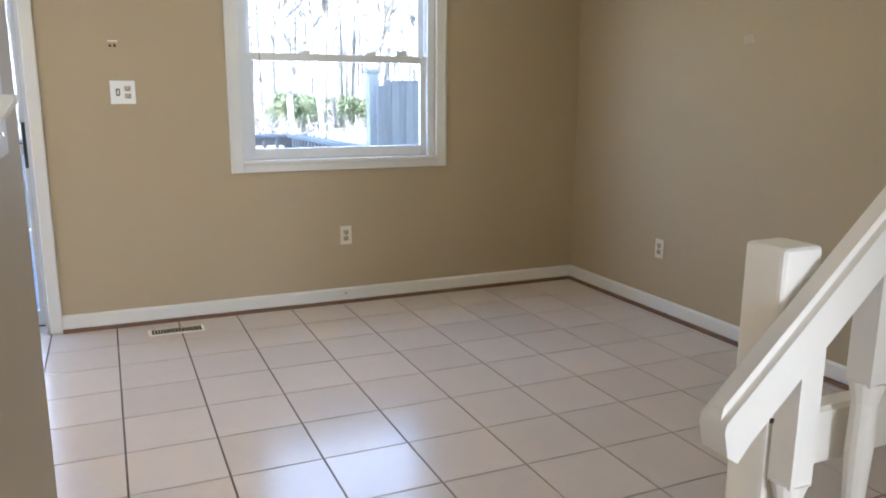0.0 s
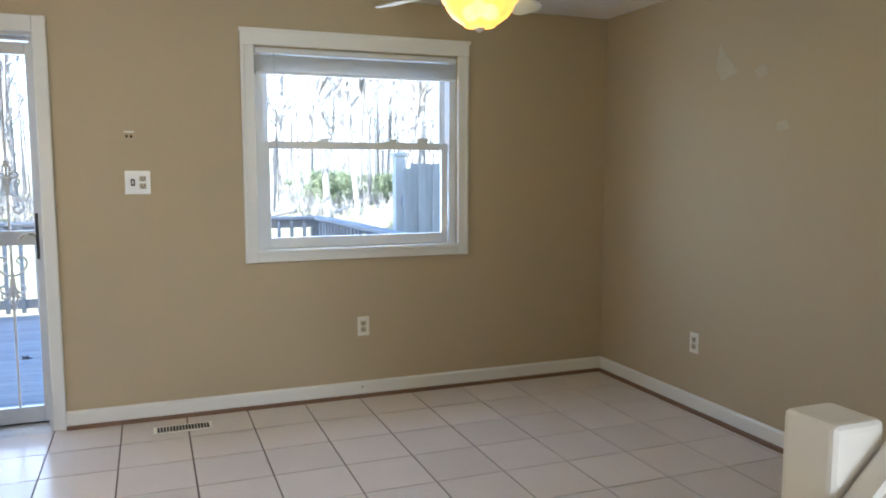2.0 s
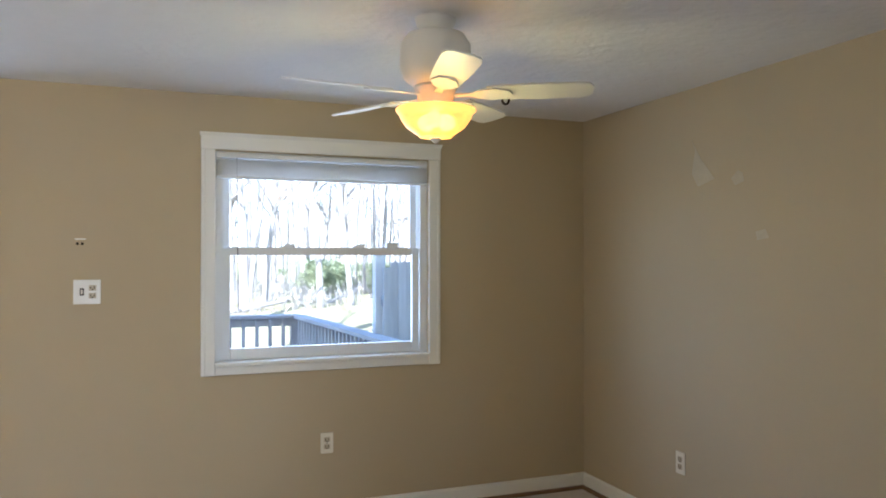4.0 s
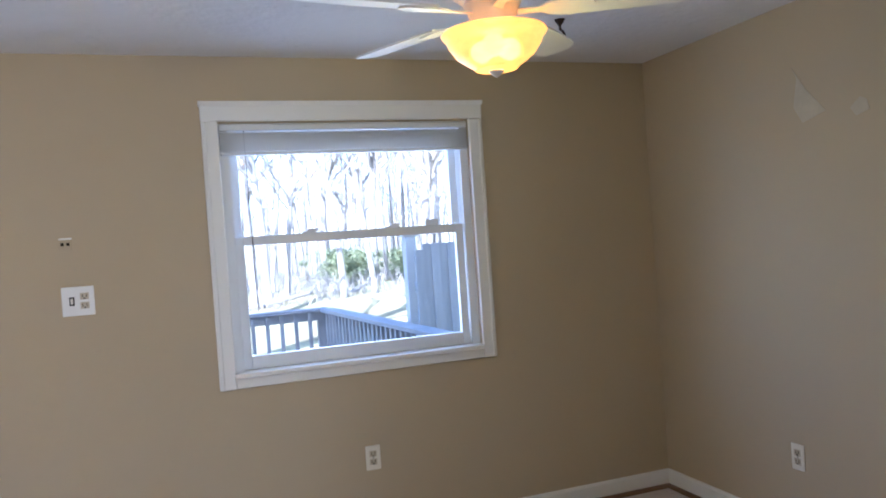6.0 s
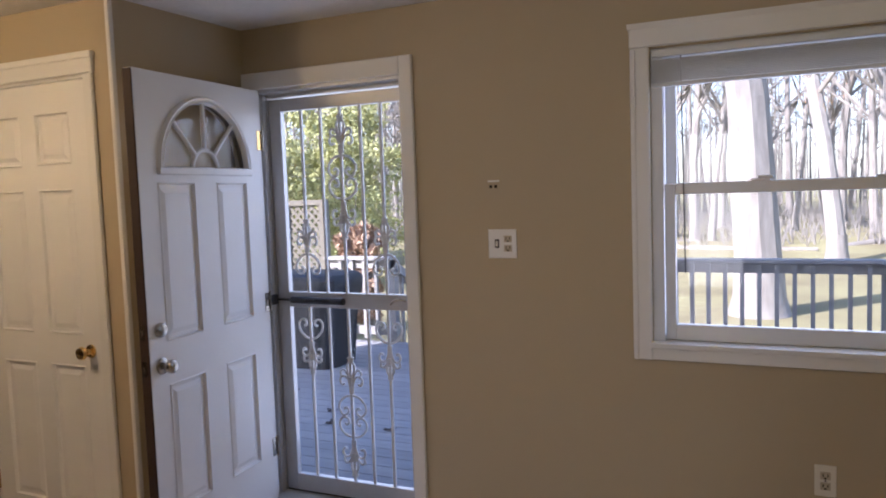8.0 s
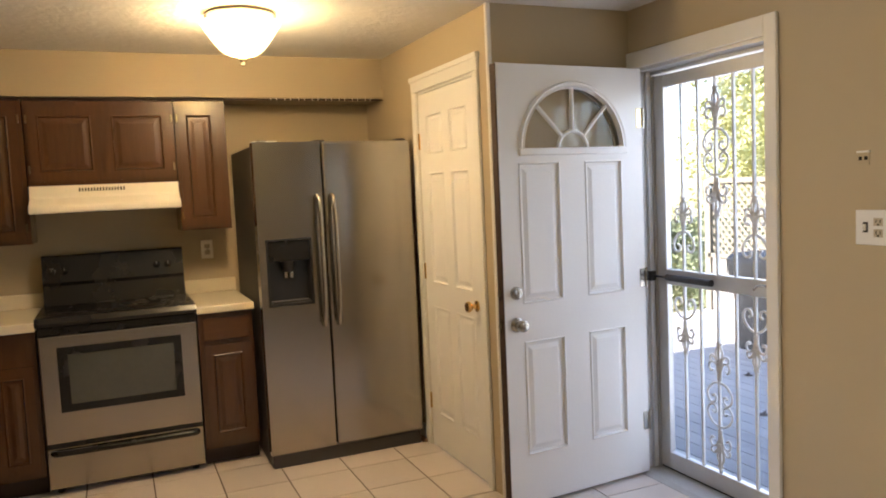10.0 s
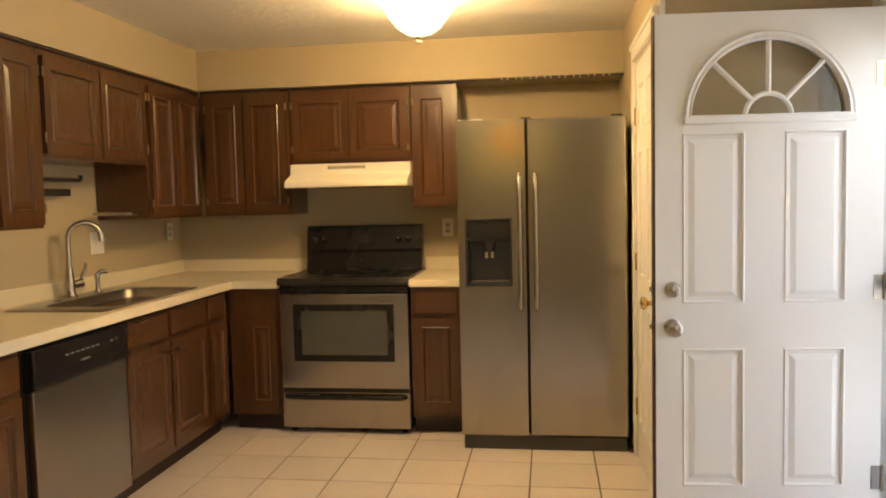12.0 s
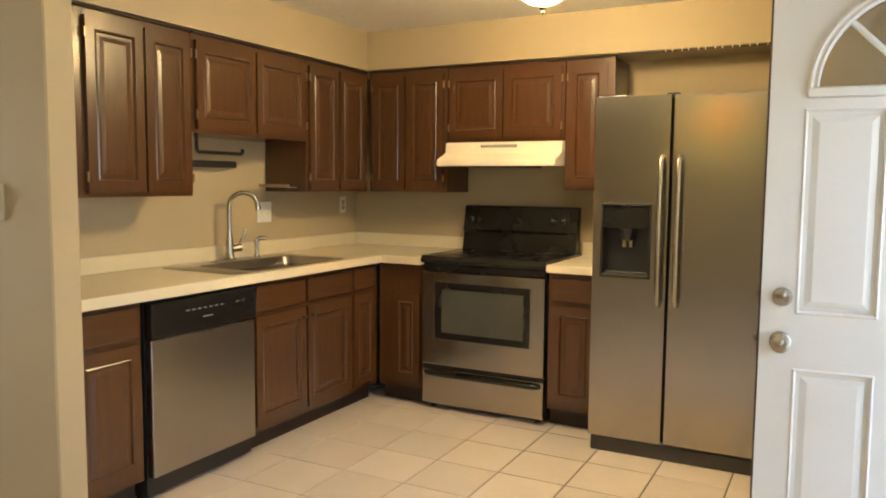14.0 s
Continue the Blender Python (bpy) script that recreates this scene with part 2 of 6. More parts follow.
def lathe(bm, profile, at, axis='Z', seg=32):
    """A turned solid: profile of (radius, height) along the axis."""
    rings = []
    for r, h in profile:
        ring = []
        for i in range(seg):
            a = 2 * math.pi * i / seg
            u, v = r * math.cos(a), r * math.sin(a)
            co = {'Z': (u, v, h), 'X': (h, u, v), 'Y': (u, h, v)}[axis]
            ring.append(bm.verts.new(Vector(co) + Vector(at)))
        rings.append(ring)
    for a, b in zip(rings, rings[1:]):
        for i in range(seg):
            j = (i + 1) % seg
            bm.faces.new((a[i], a[j], b[j], b[i]))
    for ring in (rings[0], rings[-1]):
        if (ring[0].co - ring[seg // 2].co).length > 1e-4:
            bm.faces.new(ring)
    return bm


def tube(bm, pts, r, seg=8):
    """A round bar bent along points."""
    pts = [Vector(p) for p in pts]
    rings = []
    for i, p in enumerate(pts):
        d = (pts[min(i + 1, len(pts) - 1)] - pts[max(i - 1, 0)]).normalized()
        ref = Vector((0, 0, 1)) if abs(d.z) < 0.9 else Vector((1, 0, 0))
        u = d.cross(ref).normalized()
        v = d.cross(u)
        rings.append([bm.verts.new(p + r * (math.cos(2 * math.pi * k / seg) * u + math.sin(2 * math.pi * k / seg) * v)) for k in range(seg)])
    for i in range(1, len(rings)):
        a, b = rings[i - 1], rings[i]
        # keep the ring's seam aligned
        k0 = min(range(seg), key=lambda k: (b[k].co - a[0].co).length)
        b = b[k0:] + b[:k0]
        rings[i] = b
        for k in range(seg):
            j = (k + 1) % seg
            bm.faces.new((a[k], a[j], b[j], b[k]))
    bm.faces.new(rings[0])
    bm.faces.new(rings[-1])
    return bm


def prism(bm, outline, axis, a0, a1):
    """A straight extrusion of a 2D outline along x, y or z."""
    def co(u, v, w):
        return {'X': (w, u, v), 'Y': (u, w, v), 'Z': (u, v, w)}[axis]
    lo = [bm.verts.new(co(u, v, a0)) for u, v in outline]
    hi = [bm.verts.new(co(u, v, a1)) for u, v in outline]
    n = len(outline)
    for i in range(n):
        j = (i + 1) % n
        bm.faces.new((lo[i], lo[j], hi[j], hi[i]))
    bm.faces.new(lo)
    bm.faces.new(hi)
    return bm


def cell_slab(bm, xs, ys, z0, z1, filled):
    """One joined slab over the cells of a grid for which filled(x, y) holds."""
    known = {}

    def v(i, j, z):
        if (i, j, z) not in known:
            known[i, j, z] = bm.verts.new((xs[i], ys[j], z))
        return known[i, j, z]

    def full(i, j):
        return 0 <= i < len(xs) - 1 and 0 <= j < len(ys) - 1 and filled((xs[i] + xs[i + 1]) / 2, (ys[j] + ys[j + 1]) / 2)
    for i in range(len(xs) - 1):
        for j in range(len(ys) - 1):
            if not full(i, j):
                continue
            for z in (z0, z1):
                bm.faces.new((v(i, j, z), v(i + 1, j, z), v(i + 1, j + 1, z), v(i, j + 1, z)))
            for di, dj, a, b in ((-1, 0, (i, j), (i, j + 1)), (1, 0, (i + 1, j), (i + 1, j + 1)), (0, -1, (i, j), (i + 1, j)), (0, 1, (i, j + 1), (i + 1, j + 1))):
                if not full(i + di, j + dj):
                    bm.faces.new((v(*a, z0), v(*b, z0), v(*b, z1), v(*a, z1)))
    return bm


def finish(name, bm, material, smooth=False):
    bmesh.ops.recalc_face_normals(bm, faces=bm.faces[:])
    me = bpy.data.meshes.new(name)
    bm.to_mesh(me)
    bm.free()
    me.materials.append(material)
    if smooth:
        for p in me.polygons:
            p.use_smooth = True
        me.set_sharp_from_angle(angle=radians(38))
    return new(name, me)


def B(*a, **k):
    return box(bmesh.new(), *a, **k)


def part(name, bm, material, parent, label="", smooth=False):
    o = finish(name, bm, material, smooth)
    o.parent = parent
    if label:
        tagged(o, label=label)
    return o


def thing(name, bm, material, label, category, kind="", group="", smooth=False):
    return tagged(finish(name, bm, material, smooth), label, category, group, kind)


def holder(name, at, label, category, kind="", group=""):
    o = new(name)
    o.location = at
    o.empty_display_size = 0.1
    bpy.context.view_layer.update()
    return tagged(o, label, category, group, kind)


def hpart(name, bm, material, parent, label="", smooth=False):
    """A part given in world coordinates under an unrotated holder."""
    o = part(name, bm, material, parent, label, smooth)
    o.matrix_parent_inverse = Matrix.Translation(-world_at(parent))
    return o


def world_at(o):
    p = Vector((0, 0, 0))
    while o is not None:
        p = p + o.matrix_parent_inverse.translation + o.location
        o = o.parent
    return p

# ---- setting: floor, walls, ceiling ----
NY, EX, KX, KY = 6.005, 4.137, -1.92, 2.25      # north wall, east wall, kitchen west wall, sink wall
CZ = 2.34
CLX, CLY = -0.088, 5.218                          # closet corner
SX0, SX1, SY = 0.892, 1.006, 2.978              # partition between hall and kitchen
DX0, DX1, DZ = -0.04, 0.785, 2.045              # entrance opening
WX0, WX1, WZ0, WZ1 = 1.862, 3.072, 0.90, 2.04   # window opening
SOUTH = -1.3


def struct(name, bm, m, label, category="wall"):
    return thing(name, bm, m, label, category, "structure")


floor = struct("floor", B(KX - 0.15, EX + 0.15, SOUTH - 0.15, NY + 0.14, -0.25, -0.004), M_GROUT, "beige ceramic tile floor with dark grout lines", "floor")

bm = bmesh.new()
for x0, x1, z0, z1 in ((CLX - 0.12, DX0, 0, CZ), (DX0, DX1, DZ, CZ), (DX1, WX0, 0, CZ), (WX0, WX1, 0, WZ0), (WX0, WX1, WZ1, CZ), (WX1, EX + 0.15, 0, CZ)):
    box(bm, x0, x1, NY, NY + 0.15, z0, z1)
wall_north = struct("wall_north", bm, M_WALL, "taupe painted wall with a window and the entrance door")
bm = bmesh.new()
box(bm, EX, EX + 0.15, SOUTH, NY, 0, CZ)
wall_east = struct("wall_east", bm, M_WALL, "taupe painted wall with pale spackle patches")
# The opening is made up, cut only for the added fill lamp.
bm = bmesh.new()
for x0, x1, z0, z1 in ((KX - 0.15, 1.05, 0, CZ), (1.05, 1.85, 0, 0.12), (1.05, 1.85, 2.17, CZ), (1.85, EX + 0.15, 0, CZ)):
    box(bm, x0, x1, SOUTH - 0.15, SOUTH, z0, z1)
wall_south = struct("wall_south", bm, M_WALL, "taupe painted wall closing the hall, with an unseen opening added for the fill lamp")
# Unseen wall added to keep the hall lamp's light off the northeast corner.
wall_light_block = struct("wall_light_block", B(1.93, EX, 1.08, 1.195, 0, CZ), M_WALL, "unseen taupe wall added beside the stair flight to shade the far corner")
wall_west = struct("wall_west", B(KX - 0.15, KX, SOUTH, NY + 0.15, 0, CZ), M_WALL, "beige painted kitchen wall behind the stove")
wall_sink = struct("wall_sink", B(KX, SX0, KY - 0.12, KY, 0, CZ), M_WALL, "beige painted kitchen wall behind the sink")
wall_partition = struct("wall_partition", B(SX0, SX1, SOUTH, SY, 0, CZ, bevel=0.006), M_WALL, "painted partition wall ending beside the kitchen counter")
bm = bmesh.new()
CD0, CD1, CDZ = -0.985, -0.240, 2.05            # closet door opening
for x0, x1, z0, z1 in ((KX, CD0, 0, CZ), (CD0, CD1, CDZ, CZ), (CD1, CLX, 0, CZ)):
    box(bm, x0, x1, CLY, CLY + 0.1, z0, z1)
box(bm, CLX - 0.10, CLX, CLY + 0.1, NY, 0, CZ)
wall_closet = struct("wall_closet", bm, M_WALL, "beige painted closet walls beside the refrigerator")
bm = bmesh.new()
box(bm, KX, KX + 0.345, KY, CLY, 2.092, CZ)
box(bm, KX + 0.345, SX0, KY, KY + 0.325, 2.092, CZ)
soffit = struct("soffit", bm, M_WALL, "beige painted soffit above the wall cabinets", "soffit")
ceiling = struct("ceiling", B(KX - 0.15, EX + 0.15, SOUTH - 0.15, NY + 0.15, CZ, CZ + 0.2), M_CEIL, "white stippled plaster ceiling", "ceiling")
# Oversized solid block above the rooms, out of view, added to shade the deck.
upper = struct("upper_storey_shade_block", B(KX - 3.0, EX + 3.0, SOUTH - 4.0, NY + 0.15, CZ + 0.2, 5.4), M_VINYL, "unseen upper storey block in white siding, added to shade the deck", "house")

# trim
def base_run(name, x0, x1, y0, y1, side):
    """A baseboard with a rounded top and a brown shoe moulding; side: the way that it faces."""
    bm = bmesh.new()
    t, h = 0.014, 0.095
    prof = [(0, 0.012), (t, 0.012), (t, h - 0.012), (t * 0.6, h - 0.004), (t * 0.3, h), (0, h)]
    sh = [(0, 0), (0.024, 0), (0.022, 0.009), (0.016, 0.016), (0.0, 0.018)]
    if side in 'NS':
        s = -1 if side == 'S' else 1
        prism(bm, [(y0 + s * u, v) for u, v in prof], 'X', x0, x1)
    else:
        s = -1 if side == 'W' else 1
        prism(bm, [(x0 + s * u, v) for u, v in prof], 'Y', y0, y1)
    o = struct(name, bm, M_TRIM, "white painted baseboard with brown shoe moulding", "baseboard")
    bm = bmesh.new()
    if side in 'NS':
        prism(bm, [(y0 + s * (u + t), v) for u, v in sh], 'X', x0, x1)
    else:
        prism(bm, [(x0 + s * (u + t), v) for u, v in sh], 'Y', y0, y1)
    part("shoe_moulding", bm, M_SHOE, o, "worn brown shoe moulding")
    return o


base_run("baseboard_north", 0.848, EX, NY, NY, 'S')
base_run("baseboard_east", EX, EX, SOUTH, NY - 0.015, 'W')
base_run("baseboard_partition", SX1, SX1, SOUTH, SY, 'E')
base_run("baseboard_closet", KX, CD0 - 0.06, CLY, CLY, 'S')

bm = bmesh.new()
box(bm, CLX - 0.012, CLX + 0.012, CLY - 0.012, CLY + 0.012, 0, CZ, bevel=0.008, seg=3)
struct("trim_closet_corner", bm, M_TRIM, "white corner strip on the closet wall", "trim")

# entrance door casing and frame
bm = bmesh.new()
for x0, x1, z0, z1 in ((DX1, 0.848, 0, DZ + 0.082), (CLX + 0.001, DX0, 0, DZ), (CLX + 0.001, DX1, DZ, DZ + 0.082)):
    box(bm, x0, x1, NY - 0.018, NY + 0.0, z0, z1, bevel=0.004)
struct("trim_entrance_casing", bm, M_TRIM, "white painted casing round the entrance door", "trim")
bm = bmesh.new()
box(bm, DX0, DX0 + 0.012, NY, NY + 0.15, 0, DZ)
box(bm, DX1 - 0.012, DX1, NY, NY + 0.15, 0, DZ)
box(bm, DX0 + 0.012, DX1 - 0.012, NY, NY + 0.15, DZ - 0.015, DZ)
box(bm, DX0 + 0.012, DX0 + 0.03, NY + 0.045, NY + 0.07, 0, DZ - 0.015)
box(bm, DX1 - 0.024, DX1 - 0.012, NY + 0.045, NY + 0.07, 0, DZ - 0.015)
struct("trim_entrance_jamb", bm, M_ALU, "grey white door jamb and stop", "trim")
bm = bmesh.new()
prism(bm, [(NY - 0.03, 0.0), (NY - 0.01, 0.014), (NY + 0.06, 0.022), (NY + 0.16, 0.02), (NY + 0.18, -0.02), (NY - 0.03, -0.02)], 'X', DX0 + 0.012, DX1 - 0.012)
struct("trim_threshold", bm, M_ALU, "worn aluminium door threshold", "trim")


def panel(bm, w0, w1, z0, z1, face, depth, margin=0.025, raised=0.7):
    """A raised panel: a groove with a chamfered field; laid on the plane x = face, facing +x."""
    rows = [(0, 0.0), (0.006, 0.004), (0.012, -depth), (margin, -depth), (margin + 0.02, -depth * (1 - raised))]
    loops = []
    for inset, d in rows:
        loops.append([bm.verts.new((face + d, y, z)) for y, z in ((w0 + inset, z0 + inset), (w1 - inset, z0 + inset), (w1 - inset, z1 - inset), (w0 + inset, z1 - inset))])
    for a, b in zip(loops, loops[1:]):
        for i in range(4):
            j = (i + 1) % 4
            bm.faces.new((a[i], a[j], b[j], b[i]))
    bm.faces.new(loops[-1])


def panelled_face(bm, w0, w1, z0, z1, face, panels, depth):
    """A flat face on x = face with rectangular holes filled by raised panels."""
    ys = sorted({w0, w1, *[p[0] for p in panels], *[p[1] for p in panels]})
    zs = sorted({z0, z1, *[p[2] for p in panels], *[p[3] for p in panels]})
    for a, b in zip(ys, ys[1:]):
        for c, d in zip(zs, zs[1:]):
            my, mz = (a + b) / 2, (c + d) / 2
            if any(p[0] < my < p[1] and p[2] < mz < p[3] for p in panels):
                continue
            bm.faces.new([bm.verts.new((face, y, z)) for y, z in ((a, c), (b, c), (b, d), (a, d))])
    for p in panels:
        panel(bm, *p, face, depth)


# ---- entrance door, standing open ----
def entrance_door():
    """Built along local -y from the hinge, its inner face towards +x."""
    W, H, T = 0.838, 2.030, 0.044
    root = holder("door_1", (0, 0, 0), "white panelled entrance door with fan light, standing open", "door", "structure")
    fw = -W / 2
    R, zc = 0.293, 1.665
    bm = bmesh.new()
    pans = [(-W + 0.10, -W + 0.332, 0.945, 1.59), (-0.362, -0.134, 0.945, 1.59), (-W + 0.10, -W + 0.332, 0.235, 0.772), (-0.362, -0.134, 0.235, 0.772)]
    # lower part of the leaf with its panels
    panelled_face(bm, -W, 0, 0.005, zc - 0.02, T / 2, pans, 0.010)
    # upper part with a half-round hole
    n = 24
    arc = [(fw + R * math.cos(math.pi * i / n), zc - 0.02 + R * math.sin(math.pi * i / n)) for i in range(n + 1)]
    for sx in (T / 2, -T / 2):
        outer = []
        for i in range(n + 1):
            a = math.pi * i / n
            c, s = math.cos(a), math.sin(a)
            k = min((W / 2) / max(abs(c), 1e-6), (H - zc + 0.02) / max(s, 1e-6))
            outer.append((fw + k * c, zc - 0.02 + k * s))
        for i in range(n):
            q = (arc[i], outer[i], outer[i + 1], arc[i + 1])
            bm.faces.new([bm.verts.new((sx, y, z)) for y, z in q])
    # square top corners, closing what the radial strips leave
    for sx in (T / 2, -T / 2):
        for side in (0, -W):
            ys = side
            ang = math.atan2(H - zc + 0.02, W / 2)
            i0 = int(ang / math.pi * n) if side == 0 else n - int(ang / math.pi * n) - 1
            pts = []
            for i in (i0, i0 + 1):
                a = math.pi * i / n
                c, s = math.cos(a), math.sin(a)
                k = min((W / 2) / max(abs(c), 1e-6), (H - zc + 0.02) / max(s, 1e-6))
                pts.append((fw + k * c, zc - 0.02 + k * s))
            bm.faces.new([bm.verts.new((sx, y, z)) for y, z in (pts[0], (ys, H), pts[1])])
    # back face and edges
    bm.faces.new([bm.verts.new((-T / 2, y, z)) for y, z in ((-W, 0.005), (0, 0.005), (0, zc - 0.02), (-W, zc - 0.02))])
    for (a, b) in (((-W, 0.005), (-W, H)), ((0, 0.005), (0, H)), ((-W, H), (0, H)), ((-W, 0.005), (0, 0.005))):
        bm.faces.new([bm.verts.new(v) for v in ((-T / 2, *a), (T / 2, *a), (T / 2, *b), (-T / 2, *b))])
    bmesh.ops.remove_doubles(bm, verts=bm.verts[:], dist=0.0004)
    part("leaf", bm, M_DOOR, root)
    # fan light: rim, bars, sunburst and panes
    bm = bmesh.new()
    for sx in (1, -1):
        base = sx * T / 2
        for r0, r1, d in ((R - 0.012, R + 0.022, 0.016),):
            for i in range(n):
                a0, a1 = math.pi * i / n, math.pi * (i + 1) / n
                q = [(r, a) for r in (r0, r1) for a in (a0, a1)]
                def P(r, a, x):
                    return (x, fw + r * math.cos(a), zc - 0.02 + r * math.sin(a))
                m_ = (r0 + r1) / 2
                for ra, da, rb, db in ((r0, -0.01, r0 + 0.008, d), (r0 + 0.008, d, m_, d * 0.75), (m_, d * 0.75, r1 - 0.008, d), (r1 - 0.008, d, r1, 0.0)):
                    bm.faces.new([bm.verts.new(P(ra, a0, base + sx * da)), bm.verts.new(P(ra, a1, base + sx * da)), bm.verts.new(P(rb, a1, base + sx * db)), bm.verts.new(P(rb, a0, base + sx * db))])
        box(bm, base - sx * 0.01, base + sx * 0.016, fw - R - 0.022, fw + R + 0.022, zc - 0.046, zc - 0.012, bevel=0.005)
    bmesh.ops.remove_doubles(bm, verts=bm.verts[:], dist=0.0004)
    part("fan_light_frame", bm, M_DOOR, root, smooth=True)
    bm = bmesh.new()
    for i in range(20):
        a0, a1 = math.pi * i / 20, math.pi * (i + 1) / 20
        cyl(bm, (0.012, fw + 0.085 * math.cos(a0), zc - 0.02 + 0.085 * math.sin(a0)), (0.012, fw + 0.085 * math.cos(a1), zc - 0.02 + 0.085 * math.sin(a1)), 0.010, seg=8)
    part("fan_light_hub", bm, M_DOOR, root, smooth=True)
    for a in (45, 90, 135):
        bm = bmesh.new()
        c, s = math.cos(radians(a)), math.sin(radians(a))
        cyl(bm, (0.012, fw + 0.08 * c, zc - 0.02 + 0.08 * s), (0.012, fw + (R - 0.005) * c, zc - 0.02 + (R - 0.005) * s), 0.010, seg=8)
        part("fan_light_bar", bm, M_DOOR, root, smooth=True)
    bm = bmesh.new()
    prism(bm, [(y, z) for y, z in arc], 'X', -0.003, 0.003)
    g = part("pane", bm, M_GLASS, root)
    g.visible_shadow = False
    # weatherstrip along the free edge
    part("weatherstrip", B(-0.0215, 0.0225, -W - 0.006, -W + 0.001, 0.01, H - 0.002, bevel=0.003), M_SEAL, root, "dark brown weatherstrip on the door edge")
    # hardware
    for z, r in ((1.0, 0.030), (0.855, 0.033)):
        k = part("deadbolt" if z > 0.9 else "door_knob", lathe(bmesh.new(), [(r, 0), (r, 0.008), (r * 0.85, 0.012), (r * 0.4, 0.014), (r * 0.4, 0.03), (r * 0.75, 0.036), (r * 0.86, 0.048), (r * 0.8, 0.06), (r * 0.5, 0.066), (0.0, 0.067)] if z < 0.9 else
                 [(r, 0), (r, 0.010), (r * 0.86, 0.018), (r * 0.55, 0.022), (0.0, 0.023)], (T / 2, -W + 0.062, z), 'X'), M_NICKEL, root, "satin nickel lock", True)
        part("latch_plate", B(-0.011, 0.011, -W - 0.009, -W - 0.0055, z - 0.03, z + 0.03), M_NICKEL, root)
        part("latch", B(-0.006, 0.006, -W - 0.018, -W - 0.009, z - 0.009, z + 0.009, bevel=0.002), M_NICKEL, root)
    for z in (1.79, 1.0, 0.27):
        h = part("hinge", B(T / 2 - 0.002, T / 2 + 0.003, -0.034, -0.002, z - 0.045, z + 0.045), M_BRASS if z > 1.5 else M_NICKEL, root)
        part("hinge_pin", cyl(bmesh.new(), (T / 2 + 0.006, 0.004, z - 0.05), (T / 2 + 0.006, 0.004, z + 0.05), 0.006, seg=10), M_NICKEL, h)
    root.matrix_world = Matrix.Translation((-0.018, NY - 0.004, 0.012)) @ Matrix.Rotation(radians(4.5), 4, 'Z')
    return root


entrance_door()


# ---- closet door (six panels), shut ----
def closet_door():
    root = holder("door_2", (0, 0, 0), "cream white six panel closet door, shut", "door", "structure")
    W, H, T = CD1 - CD0 - 0.03, CDZ - 0.03, 0.035
    m = 0.105
    cw = (W - 3 * m) / 2 + 0.012
    bm = bmesh.new()
    pans = []
    for a in (m - 0.006, W - m + 0.006 - cw):
        for z0, z1 in ((0.20, 0.83), (0.96, 1.58), (1.68, 1.90)):
            pans.append((a, a + cw, z0, z1))
    panelled_face(bm, 0, W, 0, H, T, pans, 0.009)
    bm.faces.new([bm.verts.new((0, y, z)) for y, z in ((0, 0), (W, 0), (W, H), (0, H))])
    for (a, b) in (((0, 0), (0, H)), ((W, 0), (W, H)), ((0, H), (W, H)), ((0, 0), (W, 0))):
        bm.faces.new([bm.verts.new(v) for v in ((0, *a), (T, *a), (T, *b), (0, *b))])
    bmesh.ops.remove_doubles(bm, verts=bm.verts[:], dist=0.0004)
    part("leaf", bm, M_DOOR, root)
    part("door_knob", lathe(bmesh.new(), [(0.028, 0), (0.028, 0.006), (0.012, 0.012), (0.010, 0.03), (0.022, 0.036), (0.028, 0.048), (0.024, 0.06), (0.0, 0.064)], (T, W - 0.06, 0.895), 'X'), M_BRASS, root, "polished brass door knob", True)
    for z in (1.76, 1.02, 0.26):
        part("hinge", cyl(bmesh.new(), (T + 0.004, -0.008, z - 0.045), (T + 0.004, -0.008, z + 0.045), 0.0065, seg=10), M_BRASS, root, "brass hinge")
    root.matrix_world = Matrix.Translation((CD0 + 0.015, CLY + 0.035, 0.012)) @ Matrix.Rotation(radians(-90), 4, 'Z')
    bm = bmesh.new()
    for x0, x1, z0, z1 in ((CD0 - 0.055, CD0, 0, CDZ), (CD1, CD1 + 0.05, 0, CDZ), (CD0 - 0.062, CD1 + 0.055, CDZ, CDZ + 0.085)):
        box(bm, x0, x1, CLY - 0.018, CLY, z0, z1, bevel=0.004)
    box(bm, CD0 - 0.07, CD1 + 0.06, CLY - 0.026, CLY, CDZ + 0.06, CDZ + 0.088, bevel=0.006, seg=2)
    struct("trim_closet_casing", bm, M_TRIM, "cream white casing with a moulded head", "trim")
    bm = bmesh.new()
    box(bm, CD0, CD0 + 0.012, CLY, CLY + 0.1, 0, CDZ)
    box(bm, CD1 - 0.012, CD1, CLY, CLY + 0.1, 0, CDZ)
    box(bm, CD0 + 0.012, CD1 - 0.012, CLY, CLY + 0.1, CDZ - 0.012, CDZ)
    struct("trim_closet_jamb", bm, M_TRIM, "cream white closet door jamb", "trim")


closet_door()


# ---- storm door with wrought iron scrolls ----
def spiral(cx, cz, r, a0, turns, sgn, n=18, y=0.0):
    pts = []
    for i in range(n + 1):
        f = i / n
        rr = r * (1 - 0.78 * f)
        a = a0 + sgn * turns * 2 * math.pi * f
        pts.append((cx + rr * math.cos(a), y, cz + rr * math.sin(a)))
    return pts


